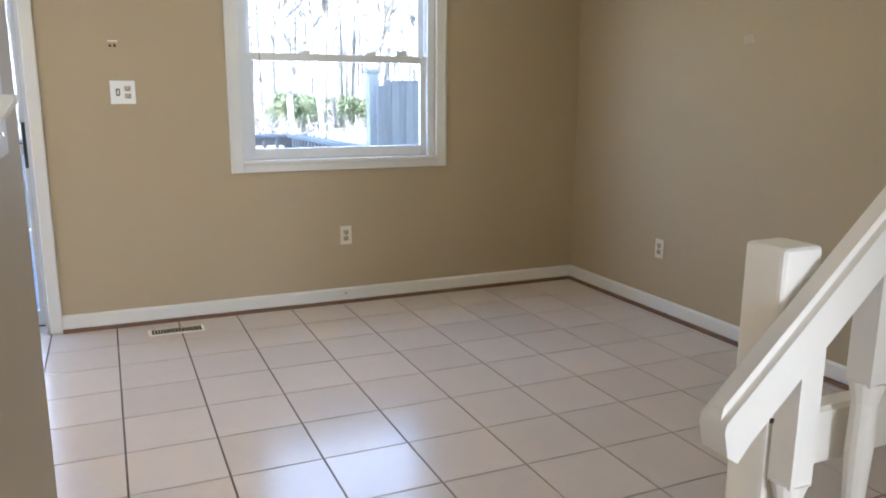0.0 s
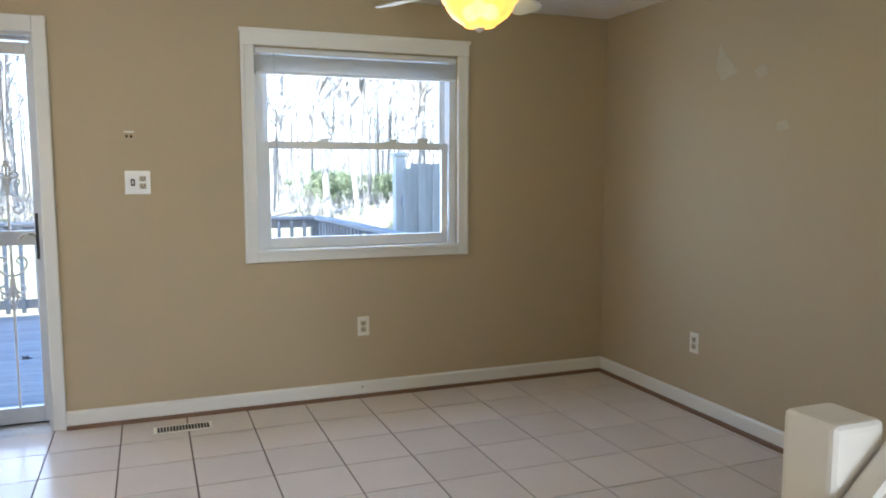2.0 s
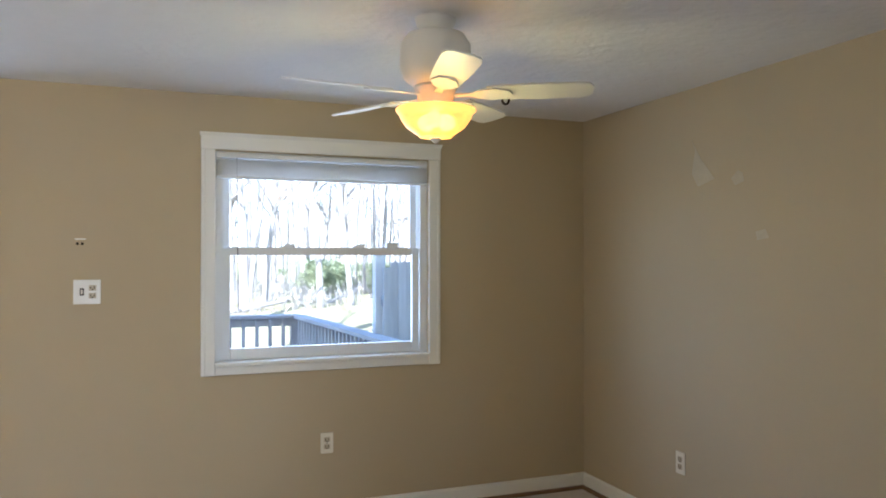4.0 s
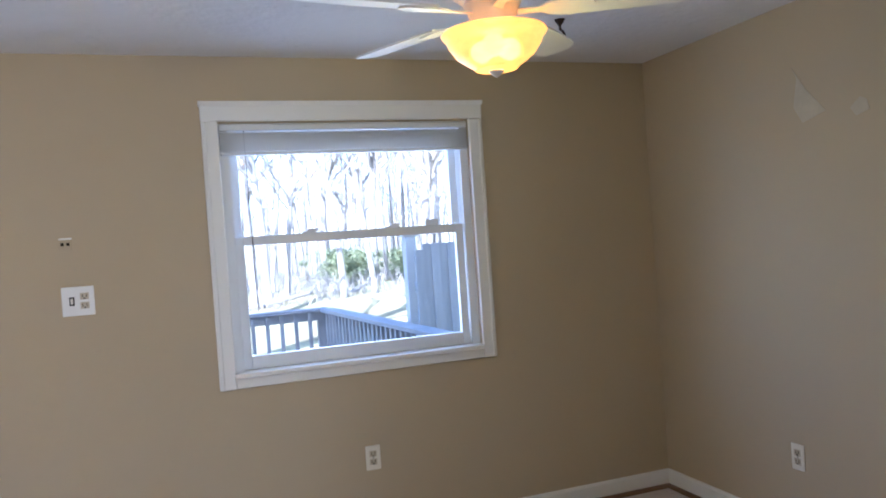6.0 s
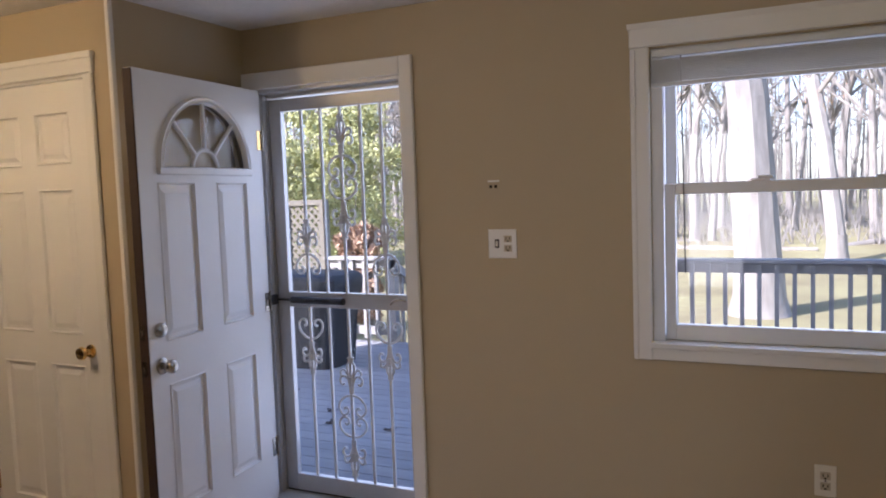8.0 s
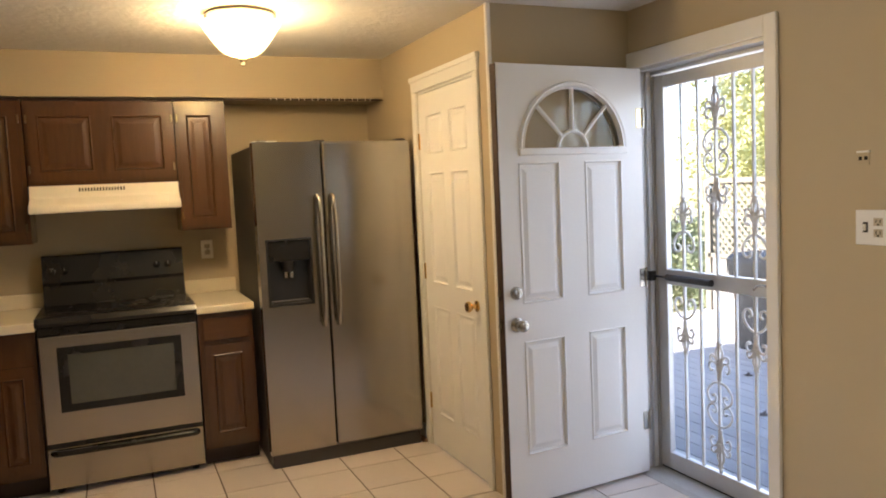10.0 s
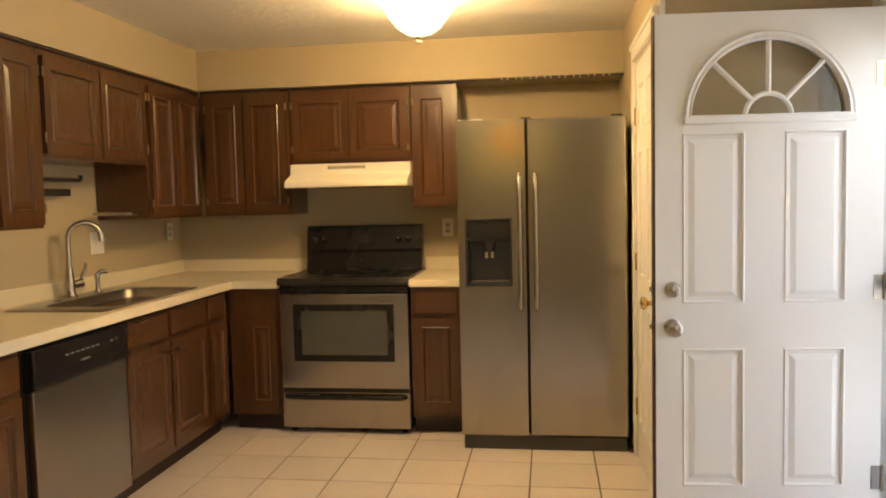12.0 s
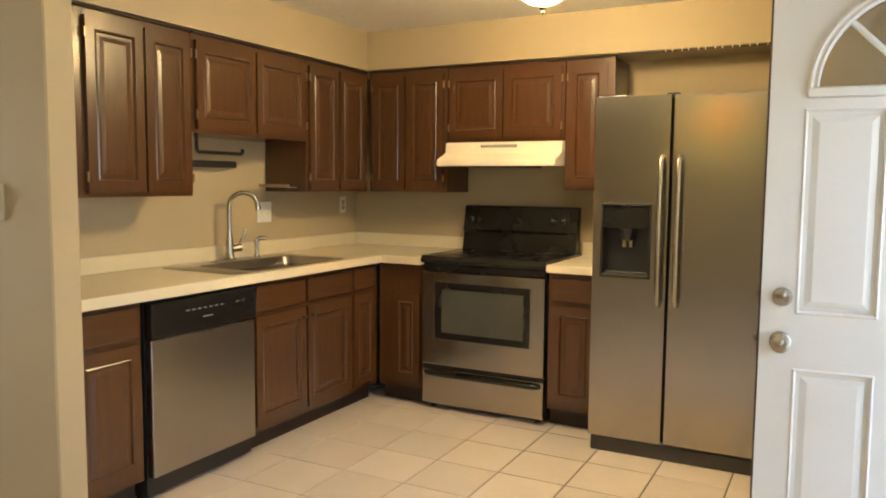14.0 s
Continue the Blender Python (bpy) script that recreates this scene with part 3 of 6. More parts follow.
def storm_door():
    root = holder("storm_door", (0, 0, 0), "grey aluminium storm door with white wrought iron scrollwork and glass", "storm door", "structure")
    y0, y1 = NY + 0.085, NY + 0.12
    x0, x1, z0, z1 = DX0 + 0.034, DX1 - 0.026, 0.03, DZ - 0.04
    gx0, gx1, g0, g1, b0, b1 = 0.062, 0.748 - 0.012, 0.115, 1.945, 0.975, 1.05
    part("stile", B(x0, gx0, y0, y1, z0, z1, bevel=0.003), M_ALU, root)
    part("stile", B(gx1, x1, y0, y1, z0, z1, bevel=0.003), M_ALU, root)
    part("top_rail", B(gx0, gx1, y0, y1, g1, z1, bevel=0.003), M_ALU, root)
    part("middle_rail", B(gx0, gx1, y0, y1, b0, b1, bevel=0.003), M_ALU, root)
    part("bottom_rail", B(gx0, gx1, y0, y1, z0, g0, bevel=0.003), M_ALU, root)
    part("frame", B(DX0 + 0.013, x0 - 0.003, NY + 0.075, NY + 0.15, 0.02, DZ - 0.016), M_ALU, root)
    part("head_frame", B(x0 - 0.003, x1, NY + 0.075, NY + 0.15, z1 + 0.009, DZ - 0.016), M_ALU, root)
    for a, b in ((g0, b0), (b1, g1)):
        g = part("pane", B(gx0, gx1, y1 - 0.008, y1 - 0.004, a, b), M_GLASS, root, "clear glass pane")
        g.visible_shadow = False
    yb = y0 + 0.012
    xs = [gx0 + (gx1 - gx0) * f for f in (0.17, 0.335, 0.5, 0.665, 0.83)]
    for i, x in enumerate(xs):
        for a, b in ((g0, b0), (b1, g1)):
            part("iron_bar", B(x - 0.006, x + 0.006, yb - 0.006, yb + 0.006, a, b), M_IRON, root)

    def scroll(pts, r=0.006):
        part("iron_scroll", tube(bmesh.new(), pts, r, 6), M_IRON, root, smooth=True)

    def curve(cx, cz, up, sg, pts):
        """A Catmull-Rom bar through points given beside a bar's axis."""
        q = [pts[0]] + pts + [pts[-1]]
        out = []
        for a, b, c, d in zip(q, q[1:], q[2:], q[3:]):
            for k in range(4):
                t = k / 4
                out.append(tuple(0.5 * (2 * b[m] + (c[m] - a[m]) * t + (2 * a[m] - 5 * b[m] + 4 * c[m] - d[m]) * t * t + (3 * b[m] - a[m] - 3 * c[m] + d[m]) * t ** 3) for m in (0, 1)))
        out.append(pts[-1])
        scroll([(cx + sg * u, yb, cz + up * v) for u, v in out])

    def tuft(cx, cz, up, s=1.0):
        """A palmette: a bound bundle with two curls a side and a bud at its tip."""
        for sg in (1, -1):
            for line in (((0.008, -0.075), (0.010, -0.03), (0.026, 0.005), (0.052, 0.008), (0.064, -0.014), (0.052, -0.034), (0.038, -0.026)),
                         ((0.008, -0.02), (0.020, 0.020), (0.040, 0.042), (0.058, 0.032), (0.056, 0.014)),
                         ((0.006, 0.00), (0.018, 0.035), (0.020, 0.062), (0.008, 0.088), (0.016, 0.104))):
                curve(cx, cz, up, sg, [(u * s, v * s) for u, v in line])
        part("iron_leaf", B(cx - 0.012, cx + 0.012, yb - 0.012, yb + 0.010, cz - 0.035 * s, cz + 0.012 * s, bevel=0.005), M_IRON, root)

    def ring(cx, cz, r, h):
        """Four C scrolls that close into an upright oval with a pinched waist."""
        for sg in (1, -1):
            for up in (1, -1):
                curve(cx, cz, up, sg, [(0.004, h), (0.5 * r, 0.93 * h), (0.92 * r, 0.62 * h), (0.97 * r, 0.30 * h), (0.72 * r, 0.06 * h), (0.40 * r, 0.10 * h), (0.28 * r, 0.30 * h), (0.46 * r, 0.42 * h), (0.60 * r, 0.32 * h)])

    def crook(cx, cz, up, w=0.07):
        """A bowed bracket with curled ends, open upwards or downwards."""
        for sg in (1, -1):
            curve(cx, cz, up, sg, [(0.004, -w), (0.45 * w, -0.88 * w), (0.88 * w, -0.45 * w), (w, 0.05 * w), (0.78 * w, 0.38 * w), (0.45 * w, 0.34 * w), (0.34 * w, 0.05 * w), (0.56 * w, -0.08 * w)])

    mid = xs[2]
    tuft(mid, 1.80, 1)
    ring(mid, 1.61, 0.078, 0.104)
    tuft(mid, 1.42, -1)
    for x in (xs[0], xs[4]):
        tuft(x, 1.315, 1, 0.9)
        crook(x, 1.17, -1)
        crook(x, 0.885, 1)
        tuft(x, 0.735, -1, 0.9)
    tuft(mid, 0.63, 1)
    ring(mid, 0.44, 0.078, 0.104)
    tuft(mid, 0.245, -1)
    c = part("door_closer", cyl(bmesh.new(), (0.10, y0 - 0.03, 1.015), (0.40, y0 - 0.03, 1.013), 0.017, seg=14), M_BLACKM, root, "black pneumatic door closer", True)
    part("closer_rod", cyl(bmesh.new(), (0.0, y0 - 0.034, 1.015), (0.10, y0 - 0.03, 1.015), 0.006, seg=8), M_BLACKM, c)
    part("closer_bracket", B(-0.012, 0.012, y0 - 0.06, y0 - 0.02, 0.99, 1.04, bevel=0.004), M_BLACKM, c)
    h = part("door_handle", tube(bmesh.new(), [(gx1 - 0.07, y0 - 0.045, 1.012), (gx1 - 0.05, y0 - 0.05, 1.03), (gx1 - 0.02, y0 - 0.05, 1.036), (gx1 + 0.008, y0 - 0.04, 1.03), (gx1 + 0.012, y0 - 0.001, 1.03)], 0.006, 8), M_NICKEL, root, "curved grey lever handle", True)
    part("handle_plate", B(gx1 + 0.005, gx1 + 0.028, y0 - 0.008, y0 - 0.0005, 0.90, 1.14, bevel=0.003), M_BLACKM, root, "dark handle plate")
    part("sweep", B(x0, x1, y0 + 0.004, y1 - 0.004, 0.022, 0.03), M_BLACKM, root)


storm_door()


# ---- window ----
def window():
    root = holder("window_1", (0, 0, 0), "white vinyl double hung window with moulded casing", "window", "structure")
    bm = bmesh.new()
    box(bm, 1.79, WX0, NY - 0.02, NY, 0.84, WZ1 + 0.005, bevel=0.004)
    box(bm, 1.800, 1.812, NY - 0.026, NY - 0.019, 0.84, WZ1, bevel=0.003)
    part("casing", bm, M_TRIM, root)
    bm = bmesh.new()
    box(bm, WX1, 3.144, NY - 0.02, NY, 0.84, WZ1 + 0.005, bevel=0.004)
    box(bm, 3.122, 3.134, NY - 0.026, NY - 0.019, 0.84, WZ1, bevel=0.003)
    part("casing", bm, M_TRIM, root)
    bm = bmesh.new()
    box(bm, 1.788, 3.146, NY - 0.022, NY, WZ1 + 0.005, WZ1 + 0.092, bevel=0.004)
    prism(bm, [(NY, WZ1 + 0.075), (NY - 0.026, WZ1 + 0.075), (NY - 0.034, WZ1 + 0.094), (NY, WZ1 + 0.094)], 'X', 1.783, 3.151)
    part("head_casing", bm, M_TRIM, root)
    part("sill", B(WX0 - 0.004, WX1 + 0.004, NY - 0.032, NY + 0.06, WZ0 - 0.012, WZ0 + 0.010, bevel=0.005, seg=2), M_TRIM, root)
    part("apron", B(WX0, WX1, NY - 0.018, NY, 0.842, WZ0 - 0.012, bevel=0.003), M_TRIM, root)
    bm = bmesh.new()
    f = 0.035
    ya, yb = NY + 0.02, NY + 0.14
    box(bm, WX0, WX0 + f, ya, yb, WZ0 + 0.01, WZ1)
    box(bm, WX1 - f, WX1, ya, yb, WZ0 + 0.01, WZ1)
    box(bm, WX0 + f, WX1 - f, ya, yb, WZ1 - 0.03, WZ1)
    box(bm, WX0 + f, WX1 - f, ya + 0.04, yb, WZ0 + 0.01, WZ0 + 0.03)
    box(bm, WX0 + f, WX0 + f + 0.008, ya, ya + 0.008, WZ0 + 0.01, WZ1 - 0.03)
    box(bm, WX1 - f - 0.008, WX1 - f, ya, ya + 0.008, WZ0 + 0.01, WZ1 - 0.03)
    part("window_frame", bm, M_VINYL, root)

    def sash(name, z0, z1, y, rail_b, rail_t):
        s = part(name, B(WX0 + f + 0.008, WX0 + 0.083, y, y + 0.032, z0, z1, bevel=0.003), M_VINYL, root)
        bm = bmesh.new()
        box(bm, WX1 - 0.083, WX1 - f - 0.008, y, y + 0.032, z0, z1, bevel=0.003)
        part("sash_stile", bm, M_VINYL, s)
        part("sash_rail", B(WX0 + 0.083, WX1 - 0.083, y, y + 0.032, z0, z0 + rail_b, bevel=0.003), M_VINYL, s)
        part("sash_rail", B(WX0 + 0.083, WX1 - 0.083, y, y + 0.032, z1 - rail_t, z1, bevel=0.003), M_VINYL, s)
        g = part("pane", B(WX0 + 0.080, WX1 - 0.080, y + 0.012, y + 0.018, z0 + rail_b - 0.003, z1 - rail_t + 0.003), M_GLASS, s, "clear glass pane")
        g.visible_shadow = False
        return s
    sash("lower_sash", WZ0 + 0.012, 1.525, NY + 0.045, 0.062, 0.043)
    sash("upper_sash", 1.49, WZ1 - 0.03, NY + 0.09, 0.036, 0.045)
    for x in (2.25, 2.66):
        k = part("sash_lock", B(x - 0.035, x + 0.035, NY + 0.046, NY + 0.075, 1.525, 1.534, bevel=0.003), M_VINYL, root)
        part("lock_lever", B(x - 0.01, x + 0.045, NY + 0.048, NY + 0.062, 1.534, 1.545, bevel=0.003), M_VINYL, k)
    part("tilt_latch", B(2.83, 2.90, NY + 0.046, NY + 0.075, 1.525, 1.555, bevel=0.003), M_VINYL, root)
    # raised mini blind
    bl = holder("window_blind", (2.467, NY + 0.02, 1.95), "white mini blind pulled up to the head of the window", "blind")
    hpart("head_rail", B(WX0 + 0.004, WX1 - 0.004, NY - 0.002, NY + 0.026, 2.005, 2.032, bevel=0.003), M_BLIND, bl)
    for i in range(15):
        z = 1.912 + 0.0058 * i
        hpart("slat", B(WX0 + 0.006, WX1 - 0.006, NY - 0.003, NY + 0.024, z, z + 0.003), M_BLIND, bl)
    hpart("bottom_rail", B(WX0 + 0.006, WX1 - 0.006, NY - 0.003, NY + 0.025, 1.894, 1.909, bevel=0.003), M_BLIND, bl)
    hpart("cord", cyl(bmesh.new(), (1.985, NY + 0.014, 1.18), (1.975, NY + 0.012, 2.01), 0.0025, seg=6), M_GREYSIDE, bl, "dark blind cord")


window()


# ---- plates on the walls ----
def duplex(root, cx, cz, put):
    """Two receptacles with their slots; put(u, v, d) gives a place on the wall."""
    for dz in (0.0195, -0.0195):
        r = part("receptacle", put(cx - 0.017, cx + 0.017, cz + dz - 0.014, cz + dz + 0.014, 0.0055, 0.0075), M_RECEPT, root)
        part("slot", put(cx - 0.0095, cx - 0.0062, cz + dz - 0.004, cz + dz + 0.008, 0.0076, 0.0082), M_DARK, r)
        part("slot", put(cx + 0.0062, cx + 0.0095, cz + dz - 0.004, cz + dz + 0.008, 0.0076, 0.0082), M_DARK, r)
        part("slot", put(cx - 0.0038, cx + 0.0038, cz + dz - 0.0125, cz + dz - 0.006, 0.0076, 0.0082), M_DARK, r)


def wall_put(wall, plane):
    def put(u0, u1, v0, v1, d0, d1, bevel=0.0):
        bm = bmesh.new()
        if wall == 'N':
            box(bm, u0, u1, plane - d1, plane - d0, v0, v1, bevel)
        elif wall == 'S':
            box(bm, u0, u1, plane + d0, plane + d1, v0, v1, bevel)
        elif wall == 'E':
            box(bm, plane - d1, plane - d0, u0, u1, v0, v1, bevel)
        else:
            box(bm, plane + d0, plane + d1, u0, u1, v0, v1, bevel)
        return bm
    return put


def outlet(wall, plane, u, z, label, m=M_PLATE, w=0.072, h=0.116):
    put = wall_put(wall, plane)
    o = thing("outlet_plate", put(u - w / 2, u + w / 2, z - h / 2, z + h / 2, 0, 0.0055, 0.002), m, label, "outlet")
    duplex(o, u, z, put)
    part("screw", put(u - 0.003, u + 0.003, z - 0.003, z + 0.003, 0.0055, 0.0065), M_NICKEL, o)
    return o


outlet('N', NY, 2.467, 0.43, "ivory duplex outlet on the taupe wall under the window")
outlet('E', EX, 5.06, 0.392, "ivory duplex outlet low on the taupe side wall")
outlet('W', KX, 4.111, 1.187, "ivory duplex outlet above the counter by the stove")
outlet('S', KY, -1.748, 1.20, "ivory duplex outlet above the kitchen counter")
put = wall_put('N', NY)
o = thing("switch_outlet_plate", put(1.182, 1.308, 1.235, 1.358, 0, 0.006, 0.002), M_WPLATE, "white combination plate with one switch and a duplex outlet", "switch")
duplex(o, 1.270, 1.297, put)
part("toggle", put(1.216, 1.226, 1.285, 1.309, 0.006, 0.014, 0.002), M_PLATE, o)
part("toggle_slot", put(1.211, 1.231, 1.279, 1.315, 0.006, 0.0066), M_DARK, o)
o = thing("chime_bracket", put(1.19, 1.235, 1.515, 1.56, 0, 0.004, 0.001), M_WALL, "small painted bracket on the wall with two holes", "bracket")
for x in (1.200, 1.222):
    part("hole", put(x - 0.006, x + 0.006, 1.532, 1.545, 0.004, 0.005), M_DARK, o)
part("lip", put(1.188, 1.237, 1.558, 1.565, 0, 0.007), M_WPLATE, o)
put = wall_put('S', KY)
o = thing("switch_plate", put(-0.985, -0.862, 1.11, 1.235, 0, 0.006, 0.002), M_WPLATE, "white double switch plate above the sink counter", "switch")
for x in (-0.95, -0.90):
    part("toggle", put(x - 0.005, x + 0.005, 1.160, 1.184, 0.006, 0.014, 0.002), M_PLATE, o)
put = wall_put('W', SX1)
o = thing("switch_plate", put(2.60, 2.735, 1.215, 1.345, 0, 0.007, 0.002), M_PLATEP, "double switch plate painted over in the wall's taupe", "switch")
for y in (2.64, 2.69):
    bm = bmesh.new()
    prism(bm, [(SX1 + 0.007, 1.262), (SX1 + 0.014, 1.268), (SX1 + 0.030, 1.290), (SX1 + 0.027, 1.297), (SX1 + 0.007, 1.298)], 'Y', y - 0.005, y + 0.005)
    part("toggle", bm, M_PLATEP, o)
    for z in (1.245, 1.315):
        part("screw", put(y - 0.003, y + 0.003, z - 0.003, z + 0.003, 0.007, 0.008), M_NICKEL, o)
put = wall_put('E', EX)
for outline in ([(4.80, 1.86), (4.92, 1.83), (4.965, 1.90), (4.94, 2.02), (4.965, 2.07), (4.90, 1.97)], [(4.60, 1.83), (4.66, 1.815), (4.685, 1.85), (4.64, 1.885), (4.61, 1.87)], [(4.45, 1.56), (4.52, 1.55), (4.53, 1.59), (4.47, 1.60)]):
    bm = bmesh.new()
    prism(bm, outline, 'X', EX - 0.0018, EX)
    thing("spackle_patch", bm, M_PATCH, "pale spackle patch on the taupe wall", "wall patch", "structure")

# floor register
reg = holder("floor_register", (1.42, 5.79, 0), "white metal floor register with dark slots, set in the tiles", "floor vent")
hpart("frame", B(1.272, 1.568, 5.735, 5.845, 0.0, 0.005, bevel=0.002), M_PLATE, reg)
for i in range(17):
    x = 1.292 + 0.0155 * i
    hpart("slot", B(x, x + 0.0112, 5.750, 5.830, 0.0045, 0.0062), M_DARK, reg)

nl = thing("nail", lathe(bmesh.new(), [(0.005, 0), (0.005, -0.003), (0.0, -0.004)], (2.455, NY - 0.0145, 0.062), 'Y', 10), M_DARK, "dark nail head in the white baseboard", "nail")

# ---- kitchen ----
def facing(wall, front, start):
    """The pose of a unit built along local y with its front on local x = 0."""
    if wall == 'W':
        return Matrix.Translation((front, start, 0))
    return Matrix.Translation((start, front, 0)) @ Matrix.Rotation(radians(90), 4, 'Z')


def cab_door(root, y0, y1, z0, z1, name="door", knob=None, hinge=None, mat_=None):
    bm = bmesh.new()
    T = 0.020
    m = 0.045 if name == "door" else 0.0
    w = y1 - y0
    if name == "door":
        panelled_face(bm, y0, y1, z0, z1, T, [(y0 + m, y1 - m, z0 + m + 0.008, z1 - m - 0.008)], 0.0055)
        bm.faces.new([bm.verts.new((0, y, z)) for y, z in ((y0, z0), (y1, z0), (y1, z1), (y0, z1))])
        for (a, b) in (((y0, z0), (y0, z1)), ((y1, z0), (y1, z1)), ((y0, z1), (y1, z1)), ((y0, z0), (y1, z0))):
            bm.faces.new([bm.verts.new(v) for v in ((0, *a), (T, *a), (T, *b), (0, *b))])
        bmesh.ops.remove_doubles(bm, verts=bm.verts[:], dist=0.0003)
        es = [e for e in bm.edges if len(e.link_faces) == 2 and all(abs(v.co.x - T) < 1e-5 for v in e.verts) and e.calc_face_angle(0) > 1.2]
        bmesh.ops.bevel(bm, geom=es, offset=0.006, segments=2, affect='EDGES')
    else:
        box(bm, 0, T, y0, y1, z0, z1, bevel=0.006, seg=2)
    d = part(name, bm, mat_ or (M_WOOD if name == "door" else M_WOOD_H), root)
    if hinge is not None:
        for z in (z0 + 0.07, z1 - 0.07):
            part("hinge", B(T - 0.004, T + 0.004, hinge - 0.005, hinge + 0.005, z - 0.022, z + 0.022, bevel=0.002), M_ANTIQUE, d, "small antique brass hinge")
    if knob is not None:
        part("knob", lathe(bmesh.new(), [(0.006, 0), (0.006, 0.012), (0.012, 0.018), (0.012, 0.024), (0.0, 0.026)], (T, *knob), 'X', 14), M_WOOD_D, d, smooth=True)
    return d


def wall_cabinet(wall, front, start, width, z0, z1, doors, label, depth=0.31, trim=True):
    root = holder("wall_cabinet", (0, 0, 0), label, "cabinet", group="kitchen wall cabinets")
    part("body", B(-depth, 0, 0.001, width - 0.001, z0, z1), M_WOOD, root)
    if trim:
        part("top_moulding", B(-0.02, 0.014, 0.001, width - 0.001, z1, z1 + 0.013, bevel=0.004), M_WOOD_D, root)
    for i, (a, b) in enumerate(doors):
        cab_door(root, a, b, z0 + 0.018, z1 - 0.03, hinge=(a - 0.005 if i == 0 else b + 0.005))
    root.matrix_world = facing(wall, front, start)
    return root


UF = KY + 0.318
XF = KX + 0.338
TOP = 2.072
wall_cabinet('S', UF, 0.874, 0.915, 1.287, TOP, [(0.325, 0.62), (0.633, 0.898)], "dark cherry raised panel wall cabinet above the dishwasher")
wall_cabinet('S', UF, -0.043, 0.886, 1.597, TOP, [(0.02, 0.438), (0.450, 0.868)], "short dark cherry wall cabinet with two doors above the sink")
wall_cabinet('S', UF, -0.931, -0.931 - XF, 1.30, TOP, [(0.02, 0.305), (0.318, 0.605)], "dark cherry raised panel wall cabinet in the kitchen corner")
wall_cabinet('W', XF, UF + 0.024, 3.172 - UF - 0.024, 1.30, TOP, [(0.03, 0.275), (0.288, 0.555)], "dark cherry wall cabinet between corner and range hood")
wall_cabinet('W', XF, 3.174, 0.766, 1.612, TOP, [(0.02, 0.377), (0.389, 0.746)], "short dark cherry wall cabinet above the range hood")
wall_cabinet('W', XF, 3.942, 0.286, 1.325, TOP, [(0.018, 0.245)], "narrow dark cherry wall cabinet beside the refrigerator")


def base_cabinet(wall, front, start, width, units, label, depth=0.57, body_w=None):
    """units: (y0, y1, has drawer, knob side)."""
    root = holder("base_cabinet", (0, 0, 0), label, "cabinet", group="kitchen base cabinets")
    part("body", B(-depth, 0, 0.001, width - 0.001, 0.10, 0.872), M_WOOD, root)
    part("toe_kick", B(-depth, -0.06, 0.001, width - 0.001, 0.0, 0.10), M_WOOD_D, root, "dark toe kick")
    for a, b, drawer, ks in units:
        if drawer:
            cab_door(root, a, b, 0.715, 0.845, "drawer_front")
        kn = None if ks is None else ((b - 0.03 if ks > 0 else a + 0.03), 0.64)
        cab_door(root, a, b, 0.135, 0.69, knob=kn)
    root.matrix_world = facing(wall, front, start)
    return root


BF, BX = 2.835, -1.29
base_cabinet('S', BF, 0.874, 0.355, [(0.03, 0.335, True, None)], "cherry base cabinet with drawer and door beside the dishwasher")
base_cabinet('S', BF, -0.142, 0.86, [(0.02, 0.413, True, 1), (0.432, 0.84, True, -1)], "cherry stained double door cabinet under the sink")
base_cabinet('S', BF, -1.004, 0.282, [(0.012, 0.232, True, None)], "narrow cherry base cabinet with drawer next to the sink")
base_cabinet('W', BX, BF + 0.022, 3.172 - BF - 0.022, [(0.10, 0.295, False, None)], "cherry stained corner base cabinet beside the stove")
base_cabinet('W', BX, 3.966, 0.30, [(0.025, 0.275, True, None)], "cherry base cabinet with drawer between stove and refrigerator")

# worktop with the sink cut out
SKX0, SKX1, SKY0, SKY1 = -0.945, -0.03, 2.335, 2.840
bm = bmesh.new()
CT0, CT1, CFY, CFX = 0.873, 0.915, 2.89, -1.25
hx0, hx1, hy0, hy1 = SKX0 + 0.02, SKX1 - 0.02, SKY0 + 0.02, SKY1 - 0.02
cell_slab(bm, (KX, CFX, hx0, hx1, SX0), (KY, hy0, hy1, CFY, 3.175), CT0, CT1, lambda x, y: (y < CFY and not (hx0 < x < hx1 and hy0 < y < hy1)) or x < CFX)
counter = tagged(finish("worktop", bm, M_COUNTER), "cream laminate worktop running round the kitchen corner", "worktop")
part("front_edge", B(CFX, SX0 - 0.001, CFY, CFY + 0.006, CT0 - 0.004, CT1 + 0.001, bevel=0.0025), M_COUNTER, counter)
part("front_edge", B(CFX, CFX + 0.006, CFY + 0.006, 3.175, CT0 - 0.004, CT1 + 0.001, bevel=0.0025), M_COUNTER, counter)
part("backsplash", B(KX + 0.02, SX0 - 0.001, KY, KY + 0.02, CT1, 0.998, bevel=0.004), M_COUNTER, counter)
part("backsplash", B(KX, KX + 0.02, KY, 3.175, CT1, 0.998, bevel=0.004), M_COUNTER, counter)
w2 = tagged(finish("worktop", B(KX, CFX + 0.004, 3.962, 4.272, CT0, CT1, bevel=0.004), M_COUNTER), "short cream laminate worktop between stove and refrigerator", "worktop")
part("backsplash", B(KX, KX + 0.02, 3.962, 4.272, CT1, 0.998, bevel=0.004), M_COUNTER, w2)


